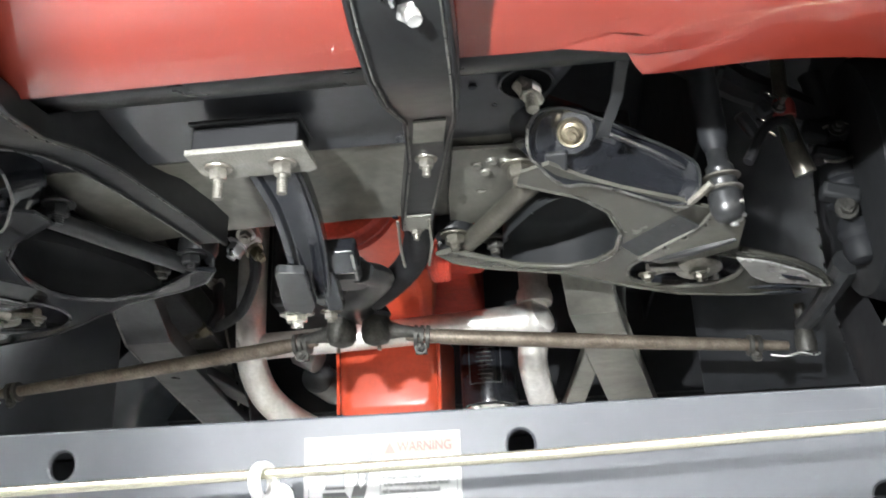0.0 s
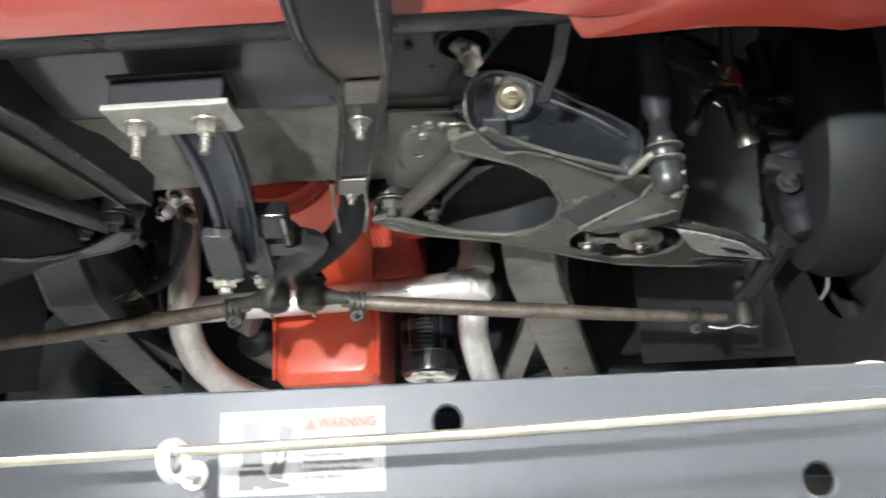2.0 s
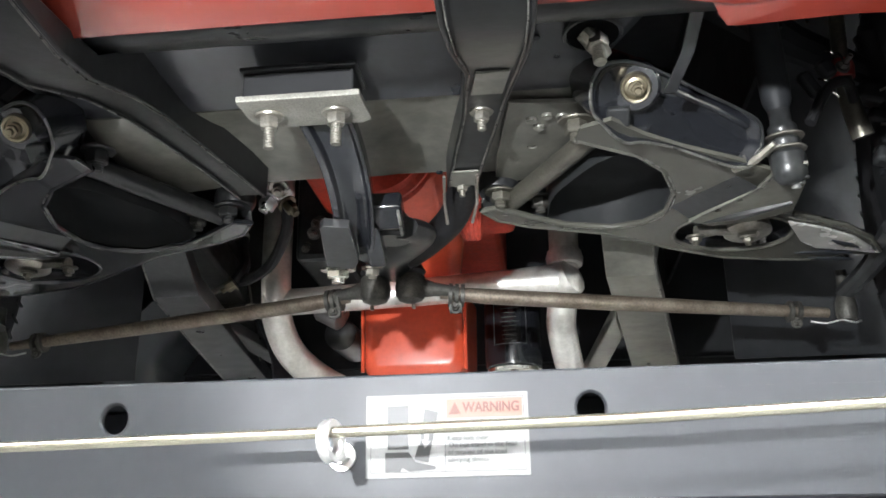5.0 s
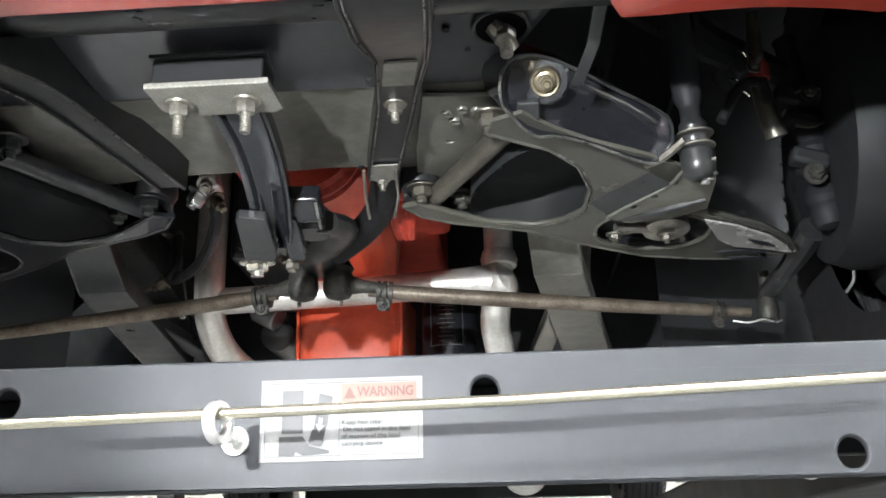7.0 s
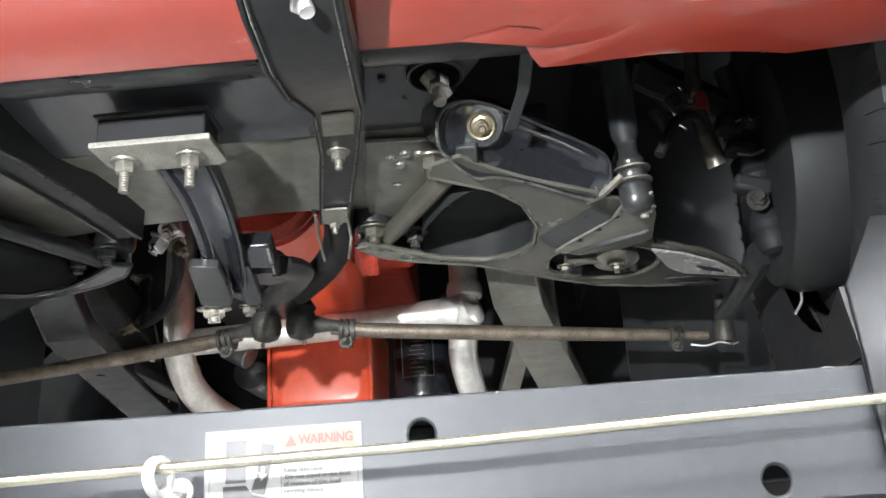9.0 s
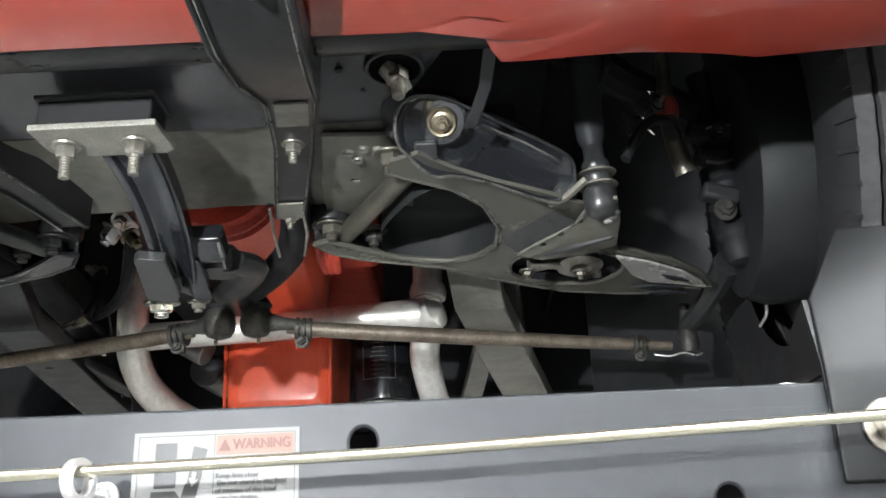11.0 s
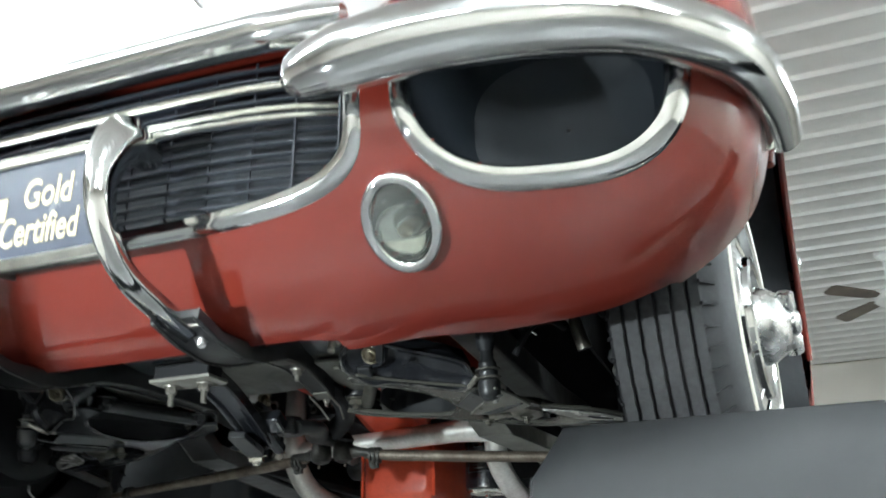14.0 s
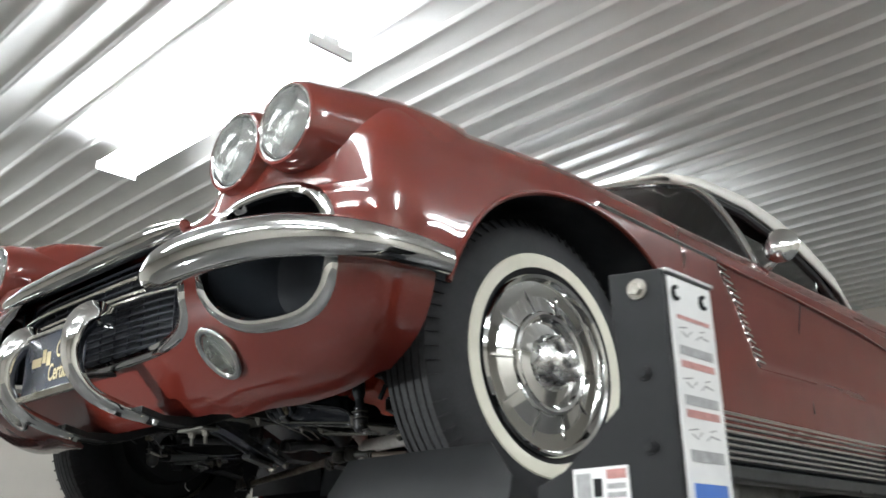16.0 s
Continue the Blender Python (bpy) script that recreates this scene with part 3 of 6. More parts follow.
    for yy in (y0 - 0.03, y0 + 0.05):
        bm = B()
        tube(bm, [(1.3415, yy + 0.008 * math.cos(a), 1.912 + 0.009 * math.sin(a)) for a in [math.pi * (0.4 + 1.3 * k / 8) for k in range(9)]], 0.003, 8)
        part("hook", bm, LIFT_BLACK, strip)
    yq = y0 - 0.0578
    small = part("carriage_label", box(B(), (1.166, yq, 1.60), (1.258, yq + 0.0012, 1.680)), STICKER, lift, "small white warning label on the carriage", smooth=0, at=(1.21, yq, 1.64))
    for x0, x1, z0, z1, mt in ((1.222, 1.254, 1.663, 1.676, STICKER_RED), (1.171, 1.196, 1.630, 1.673, STICKER_GREY), (1.200, 1.214, 1.640, 1.665, INK), (1.222, 1.252, 1.650, 1.657, STICKER_GREY), (1.222, 1.252, 1.638, 1.645, STICKER_GREY), (1.172, 1.215, 1.612, 1.625, INK)):
        part("label_bar", box(B(), (x0, yq - 0.0007, z0), (x1, yq - 0.0002, z1)), mt, small, smooth=0)
    # rear crossbeam
    part("crossbeam", box(B(), (-1.25, 3.16, 1.5375), (1.25, 3.26, 1.62 - 0.078)), LIFT, lift, smooth=0, bevel=0.003)
    # approach ramps at the back
    for s in (1, -1):
        bm = B()
        for k in range(14):
            box(bm, (s * 0.55, 3.78 + 0.045 * k, DECK - 0.05 + 0.012 * k), (s * 0.98, 3.80 + 0.045 * k, DECK + 0.012 * k))
        part("approach_ramp", bm, LIFT_BLACK, lift, "slatted black approach ramp", smooth=0)


# ---- the car's body ----
XS = [(1.860, 0.55), (1.8635, 0.625), (1.868, 0.67), (1.875, 0.708), (1.89, 0.755), (1.915, 0.80), (1.945, 0.84), (1.98, 0.868), (2.02, 0.883), (2.06, 0.889), (2.30, 0.889), (2.36, 0.876), (2.40, 0.848), (2.43, 0.80), (2.445, 0.75)]
YF = [(1.860, -0.455), (1.866, -0.478), (1.88, -0.510), (1.90, -0.541), (1.94, -0.587), (1.98, -0.625), (2.02, -0.655), (2.06, -0.672), (2.12, -0.676), (2.20, -0.652)]
PWR = [(1.86, 2.7), (1.90, 3.3), (1.96, 3.5), (2.10, 3.2), (2.20, 3.6), (2.30, 3.7), (2.38, 3.2), (2.5, 2.6)]
YC = [(2.20, -0.650), (2.225, -0.62), (2.255, -0.53), (2.285, -0.40), (2.375, 0.04), (2.445, 0.38)]
YP = [(2.20, -0.648), (2.30, -0.640), (2.36, -0.622), (2.40, -0.585), (2.43, -0.52), (2.445, -0.43)]
Y1 = -0.41


def smoothstep(a, b, x):
    t = min(1.0, max(0.0, (x - a) / (b - a)))
    return t * t * (3 - 2 * t)


def inset(y, z):
    """How far the wing's side draws in towards the lamps."""
    return 0.046 * smoothstep(1.98, 2.42, z) * smoothstep(0.0, 1.0, (0.10 - y) / 0.51) + 0.035 * (1 - smoothstep(1.98, 2.22, z)) * smoothstep(0.0, 1.0, -y / 0.41)


def nose_y(x, z):
    """The nose's surface: its y at a place across and a height."""
    xs, p = curve(z, XS) - inset(Y1, z), curve(z, PWR)
    x = min(abs(x), xs)
    yf = curve(z, YF)
    if z > 2.20:
        w = smoothstep(0.40, 0.50, x)
        yf = curve(z, YC) * (1 - w) + curve(z, YP) * w
    return Y1 - (Y1 - yf) * max(0.0, 1 - (x / xs) ** p) ** (1 / p)


GRILLE = (0.0, 2.088, 0.424, 0.108, 4.5)
COVE = (0.632, 2.095, 0.142, 0.116, 2.7)
PARK = (0.460, 1.950, 0.030, 0.037, 2.0)
HEADS = ((0.705, -0.640, 2.330), (0.552, -0.642, 2.322))


def lower_edge(x):
    return 1.8665 - 0.0055 * smoothstep(0.316, 0.328, abs(x))


def lip_drop(x):
    return 0.007 * smoothstep(0.318, 0.328, abs(x)) * (1 - smoothstep(0.328, 0.44, abs(x)))


def inside(x, z, o, grow=0.0):
    return (abs(abs(x) - o[0]) / (o[2] + grow)) ** o[4] + (abs(z - o[1]) / (o[3] + grow)) ** o[4] < 1


def build_nose(car):
    bm = B()
    zs = list(np.arange(1.860, 1.90, 0.005)) + list(np.arange(1.90, 2.446, 0.0091))
    n = 84
    grid = []
    for z in zs:
        xs = curve(z, XS) - inset(Y1, z)
        dense = [Vector((xs * f, nose_y(xs * f, z), z)) for f in [1 - (1 - k / 300) ** 2 for k in range(301)]]
        acc = [0.0]
        for a, b in zip(dense, dense[1:]):
            acc.append(acc[-1] + (b - a).length)
        cuts = np.linspace(0, acc[-1], n)
        xi, yi = np.interp(cuts, acc, [p.x for p in dense]), np.interp(cuts, acc, [p.y for p in dense])
        row = []
        for a, b in zip(xi, yi):
            a, b, zz = float(a), float(b), float(z)
            if zz < 1.90:
                k = (1.90 - zz) / 0.04
                zz = zz + (lower_edge(a) - 1.860) * k
                b = nose_y(a, zz)
                zz = zz - lip_drop(a) * k
            row.append((a, b, zz))
        grid.append(row)
    for s in (1, -1):
        vs = [[bm.verts.new((s * a, b, c)) for a, b, c in row] for row in grid]
        for i in range(len(vs) - 1):
            for j in range(n - 1):
                q = (vs[i][j], vs[i][j + 1], vs[i + 1][j + 1], vs[i + 1][j])
                c = sum((v.co for v in q), Vector()) / 4
                if (inside(c.x, c.z, GRILLE) or inside(c.x, c.z, COVE) or inside(c.x, c.z, PARK)) and c.y < -0.45:
                    continue
                if any((abs(c.x) - hx) ** 2 + (c.z - hz) ** 2 < 0.073 ** 2 for hx, hy, hz in HEADS) and c.y < -0.3:
                    continue
                bm.faces.new(q)
    part("front_body", bm, PAINT, car, "glossy red front body panel", smooth=40, solid=0.005, rim=False)


def on_nose(x, z, out=0.0):
    """A point on the nose, and out along its normal."""
    e = 0.004
    p = Vector((x, nose_y(x, z), z))
    px = Vector((x + e, nose_y(x + e, z), z)) - Vector((x - e, nose_y(x - e, z), z))
    pz = Vector((x, nose_y(x, z + e), z + e)) - Vector((x, nose_y(x, z - e), z - e))
    nrm = px.cross(pz).normalized()
    if nrm.y > 0:
        nrm = -nrm
    return p + nrm * out, nrm


def arch_low(y, yc, half, top, base=1.955):
    d = abs(y - yc) / (half if y > yc or yc > 1 else half - 0.03)
    return base + (top - base) * max(0.0, 1 - d ** 2.15) ** (1 / 2.15)


SIDE = [(1.79, 0.848), (1.84, 0.868), (1.95, 0.884), (2.06, 0.889), (2.30, 0.889), (2.36, 0.876), (2.40, 0.848), (2.43, 0.80), (2.445, 0.75)]
TOP = [(0.75, 2.445), (0.68, 2.455), (0.62, 2.454), (0.56, 2.45), (0.52, 2.446), (0.48, 2.44), (0.44, 2.435), (0.40, 2.438), (0.30, 2.45), (0.15, 2.465), (0.0, 2.47)]


def hood_drop(x, y, z):
    """How far the hood slopes down between the wings towards the grille."""
    return max(0.0, z - (2.287 + 0.212 * (y - Y1))) * (1 - smoothstep(0.40, 0.56, x))


def cove_front(z):
    return table(z, [(2.05, 0.86), (2.085, 0.84), (2.215, 0.76), (2.316, 0.665)])


def build_side(car):
    bm = B()
    ys = [Y1] + list(np.arange(-0.40, 0.40, 0.02)) + [0.40, 0.42, 0.44, 0.455, 0.465, 0.4735, 0.475, 0.50] + list(np.arange(0.53, 1.3, 0.02)) + list(np.arange(1.3, 2.16, 0.06)) + list(np.arange(2.16, 3.06, 0.03)) + [3.1, 3.25, 3.4, 3.5, 3.56]
    for s in (1, -1):
        rows = []
        for y in ys:
            low = 1.79
            if y < 0.474:
                low = max(1.955, arch_low(y, 0.03, 0.445, 2.312)) if y > -0.375 else 2.075
            elif abs(y - 2.59) < 0.40:
                low = arch_low(y, 2.59, 0.40, 2.29)
            shrink = 1.0 - 0.10 * smoothstep(2.8, 3.56, y)
            row = []
            for k in range(34):
                z = low + (2.445 - low) * k / 33
                x = curve(z, SIDE) - inset(y, z)
                x -= 0.016 * smoothstep(0, 0.02, y - cove_front(z)) * smoothstep(2.05, 2.075, z) * (1 - smoothstep(2.295, 2.318, z)) * (1 - smoothstep(1.5, 2.2, y))
                row.append(bm.verts.new((s * x * shrink, y, z)))
            for x, z in TOP[1:]:
                row.append(bm.verts.new((s * (x - inset(y, 2.445) * x / 0.75) * shrink, y, z - hood_drop(x, y, z))))
            rows.append(row)
        for a, b in zip(rows, rows[1:]):
            for i in range(len(a) - 1):
                bm.faces.new((a[i], a[i + 1], b[i + 1], b[i]))
    part("rear_body", bm, PAINT, car, "glossy red side and rear body", smooth=40, solid=0.005, rim=False)
    # closing panel at the tail
    part("tail_panel", box(B(), (-0.80, 3.545, 1.95), (0.80, 3.56, 2.44)), PAINT, car, smooth=0)
    part("rear_valance", box(B(), (-0.74, 3.50, 1.80), (0.74, 3.54, 1.949)), LINER, car, smooth=0, bevel=0.01)
    for s in (1, -1):
        arch = [(s * (0.889 - inset(y, arch_low(y, 0.03, 0.445, 2.312))), y, arch_low(y, 0.03, 0.445, 2.312)) for y in np.linspace(-0.374, 0.47, 60)]
        part("wheel_arch_lip", tube(B(), arch, 0.0065, 10), PAINT, car)
        # side spear and cove trim
        part("side_spear", tube(B(), [(s * 0.8895, y, z) for y, z in ((0.10, 2.326), (0.3, 2.323), (0.5, 2.32), (0.665, 2.318))], 0.006, 8, flat=0.6), CHROME, car, "thin chrome side spear")
        part("cove_trim", tube(B(), [(s * 0.888, y, z) for y, z in ((0.86, 2.05), (1.1, 2.056), (1.25, 2.058))], 0.004, 8), PAINT, car)
        part("cove_trim", tube(B(), [(s * (0.888), y, z) for y, z in ((0.665, 2.318), (1.2, 2.312), (1.7, 2.295), (2.1, 2.26))], 0.004, 8), PAINT, car)
        for k in range(15):
            z = 2.308 - 0.0168 * k
            y = cove_front(z)
            ln = 0.058 if k < 6 or k > 11 else 0.042
            part("vent_bar", tube(B(), [(s * 0.891, y - 0.004, z), (s * 0.886, y - 0.004 + ln, z - 0.002)], 0.0038, 8), CHROME, car)
        part("door_gap", box(B(), (s * 0.885, 1.204, 1.96), (s * 0.8895, 1.208, 2.05)), GRILLE_DARK, car, smooth=0)
        bm = B()
        tube(bm, [(s * 0.8905, 1.215, 2.30), (s * 0.8735, 1.212, 2.20), (s * 0.8735, 1.205, 2.10)], 0.0016, 6)
        part("door_gap", bm, GRILLE_DARK, car)
        # ribbed rocker panel
        rk = part("rocker_panel", box(B(), (s * 0.845, 0.49, 1.785), (s * 0.874, 2.19, 1.905)), GRILLE_DARK, car, "ribbed bright rocker moulding", smooth=0, bevel=0.004)
        for k in range(7):
            z = 1.795 + 0.0165 * k
            part("rib", tube(B(), [(s * 0.876, 0.495, z), (s * 0.876, 2.185, z)], 0.0062, 10), CHROME, rk)
        part("rocker_cap", tube(B(), [(s * 0.874, 0.495, 1.909), (s * 0.874, 2.185, 1.909)], 0.0095, 12), CHROME, rk)
        part("sill", box(B(), (s * 0.80, 0.47, 1.745), (s * 0.868, 2.2, 1.783)), BLACK, car, smooth=0, bevel=0.006)
    # windscreen, soft top and mirrors
    half = [(0.0, 0.90, 2.775), (0.25, 0.915, 2.77), (0.48, 0.975, 2.757), (0.62, 1.045, 2.735), (0.685, 1.09, 2.69), (0.745, 1.135, 2.57), (0.79, 1.165, 2.44)]
    hoop = [(-x, y, z) for x, y, z in reversed(half[1:])] + half
    ws = part("windscreen_frame", tube(B(), hoop, 0.013, 10, n=5), CHROME, car, "chrome windscreen frame")
    part("seal", tube(B(), [(x * 0.985, y - 0.006, z - 0.02) for x, y, z in hoop], 0.011, 8, n=5), RUBBER, ws, "black rubber glass seal")
    half = [(0.0, 0.44, 2.47), (0.25, 0.46, 2.47), (0.55, 0.58, 2.46), (0.71, 0.84, 2.455), (0.78, 1.10, 2.445)]
    low = [(-x, y, z) for x, y, z in reversed(half[1:])] + half
    part("lower_frame", tube(B(), low, 0.012, 8, n=5), CHROME, ws)
    bm = B()
    hp, lp = smooth_path(hoop, 4), smooth_path(low, 5)
    ring_mesh(bm, [[hp[round(k * (len(hp) - 1) / 24)] for k in range(25)], [lp[round(k * (len(lp) - 1) / 24)] for k in range(25)]], False, False)
    pane = part("pane", bm, PANE, ws, "clear curved windscreen glass", smooth=60)
    pane.visible_shadow = False
    bm = B()
    secs = []
    for y, hw, zt, zs in ((0.99, 0.62, 2.795, 2.735), (1.12, 0.675, 2.825, 2.722), (1.35, 0.705, 2.845, 2.705), (1.6, 0.72, 2.84, 2.665), (1.85, 0.725, 2.80, 2.605), (2.08, 0.725, 2.71, 2.545), (2.25, 0.715, 2.58, 2.47), (2.31, 0.70, 2.46, 2.445)):
        secs.append([Vector((hw * math.sin(a) if abs(math.sin(a)) < 1 else hw * math.sin(a), y, zs + (zt - zs) * abs(math.cos(a)) ** 0.6)) for a in [math.pi * (k / 16 - 0.5) for k in range(17)]])
    ring_mesh(bm, secs, False, False)
    top = part("soft_top", bm, SOFT_TOP, car, "white vinyl folding soft top", smooth=60, solid=0.012)
    bm = B()
    ring_mesh(bm, [[Vector((v.x * 0.972, v.y + (0.012 if i == 0 else -0.01), v.z - 0.026)) for v in sec] for i, sec in enumerate(secs)], False, False)
    part("lining", bm, LINER, top, "black cloth lining", smooth=60, solid=0.004)
    for s in (1, -1):
        part("side_window", box(B(), (s * 0.70, 1.2, 2.445), (s * 0.706, 1.9, 2.60)), PANE, car, smooth=0)
        part("top_rail", tube(B(), [(s * 0.675, 1.08, 2.695), (s * 0.70, 1.3, 2.68), (s * 0.705, 1.6, 2.645), (s * 0.705, 1.9, 2.575), (s * 0.70, 2.12, 2.49)], 0.016, 8), BLACK, car)
    s = 1
    mir = part("door_mirror", lathe(B(), [(0.008, 0.028), (0.040, 0.023), (0.055, 0.010), (0.058, 0), (0.053, -0.004), (0.0, -0.002)], (0.872, 1.18, 2.49), (0.1, -1, 0.1), 28), CHROME, car, "round chrome door mirror", at=(0.872, 1.18, 2.49))
    part("mirror_stem", tube(B(), [(0.80, 1.19, 2.425), (0.85, 1.187, 2.45), (0.872, 1.185, 2.485)], [0.018, 0.009, 0.008], 10), CHROME, mir)
    # inner black shell under the hood and floor
    bm = B()
    box(bm, (-0.82, 0.95, 1.86), (0.82, 3.4, 1.90))
    part("floor_pan", bm, LINER, car, "black underbody floor", smooth=0)
    part("firewall", box(B(), (-0.80, 0.93, 1.90), (0.80, 0.95, 2.44)), WELL, car, smooth=0)
    for s in (1, -1):
        bm = B()
        # wheel house: side wall and roof
        vs = [[bm.verts.new((s * x, y, z)) for y, z in [(Y1 + 0.01, 1.90), (Y1 + 0.008, 1.94)] + [(0.03 - 0.435 * math.cos(a), 1.98 + 0.37 * math.sin(a)) for a in [math.pi * k / 16 for k in range(17)]] + [(0.465, 1.80)]] for x in (0.50, 0.875)]
        for v in vs[1]:
            if v.co.y < 0:
                v.co.x = s * min(abs(v.co.x), curve(v.co.z, XS) - inset(Y1, v.co.z) - 0.03)
        for i in range(len(vs[0]) - 1):
            bm.faces.new((vs[0][i], vs[0][i + 1], vs[1][i + 1], vs[1][i]))
        part("wheel_house", bm, WELL, car, "black wheel house liner", smooth=40, solid=0.004)
        part("inner_wing", box(B(), (s * 0.47, -0.10, 2.06), (s * 0.476, 0.93, 2.42)), LINER, car, smooth=0)
        part("wing_panel", box(B(), (s * 0.36, -0.40, 2.10), (s * 0.56, -0.10, 2.11)), LINER, car, smooth=0)
        bm = B()
        vs = [[bm.verts.new((s * x, y, z)) for y, z in [(2.59 - 0.41 * math.cos(a), 1.95 + 0.36 * math.sin(a)) for a in [math.pi * k / 16 for k in range(17)]]] for x in (0.50, 0.86)]
        for i in range(len(vs[0]) - 1):
            bm.faces.new((vs[0][i], vs[0][i + 1], vs[1][i + 1], vs[1][i]))
        part("wheel_house", bm, WELL, car, smooth=40, solid=0.004)
    part("hood_underside", box(B(), (-0.7, 0.32, 2.40), (0.7, 0.93, 2.41)), WELL, car, smooth=0)
    # dark apron that closes the back of the valance
    bm = B()
    secs = []
    for x in np.linspace(-0.60, 0.60, 25):
        secs.append([Vector((x, nose_y(x, 1.8675) + 0.004, 1.8715)), Vector((x, -0.40, 1.90)), Vector((x, -0.395, 2.0)), Vector((x, -0.40, 2.2))])
    ring_mesh(bm, secs, False, False)
    part("valance_back", bm, BLACK, car, smooth=20, solid=0.003)


def trim_loop(o, side, width, n=96):
    """A flat, softly crowned chrome band round an opening of the nose."""
    rings = []
    for (dx, z), (ex, ez) in zip(oval(0, o[1], o[2] - 0.004, o[3] - 0.004, o[4], n), oval(0, o[1], o[2] + width, o[3] + width, o[4], n)):
        ring = []
        for f, h in ((0.0, -0.010), (0.0, 0.004), (0.25, 0.0075), (0.5, 0.0085), (0.75, 0.0075), (1.0, 0.003), (1.0, -0.004)):
            ring.append(on_nose(side * o[0] + dx + (ex - dx) * f, z + (ez - z) * f, h)[0])
        rings.append(ring)
    return ring_mesh_of(rings)


def ring_mesh_open(rings):
    bm = B()
    ring_mesh(bm, rings, True, False)
    return bm


def ring_mesh_of(rings):
    bm = B()
    ring_mesh(bm, rings, True, False, True)
    return bm


def pod_shell(at, s):
    """A lamp pod: its rim in front, widening backwards and outwards until it meets the wing."""
    rings = []
    for rad, back, out, up in ((0.0725, 0.002, 0, 0), (0.076, -0.007, 0, 0), (0.081, -0.006, 0, 0), (0.0865, 0.006, 0, 0), (0.090, 0.03, 0.001, 0), (0.095, 0.07, 0.004, 0), (0.101, 0.13, 0.012, 0), (0.107, 0.20, 0.024, -0.003), (0.106, 0.28, 0.034, -0.004), (0.095, 0.37, 0.036, 0.008), (0.07, 0.43, 0.03, 0.02)):
        c = at + Vector((s * out, back, up + 0.03 * back))
        rings.append([c + Vector((math.cos(a), 0.03 * math.sin(a), math.sin(a))) * rad for a in [2 * math.pi * k / 48 for k in range(48)]])
    return ring_mesh_open(rings)


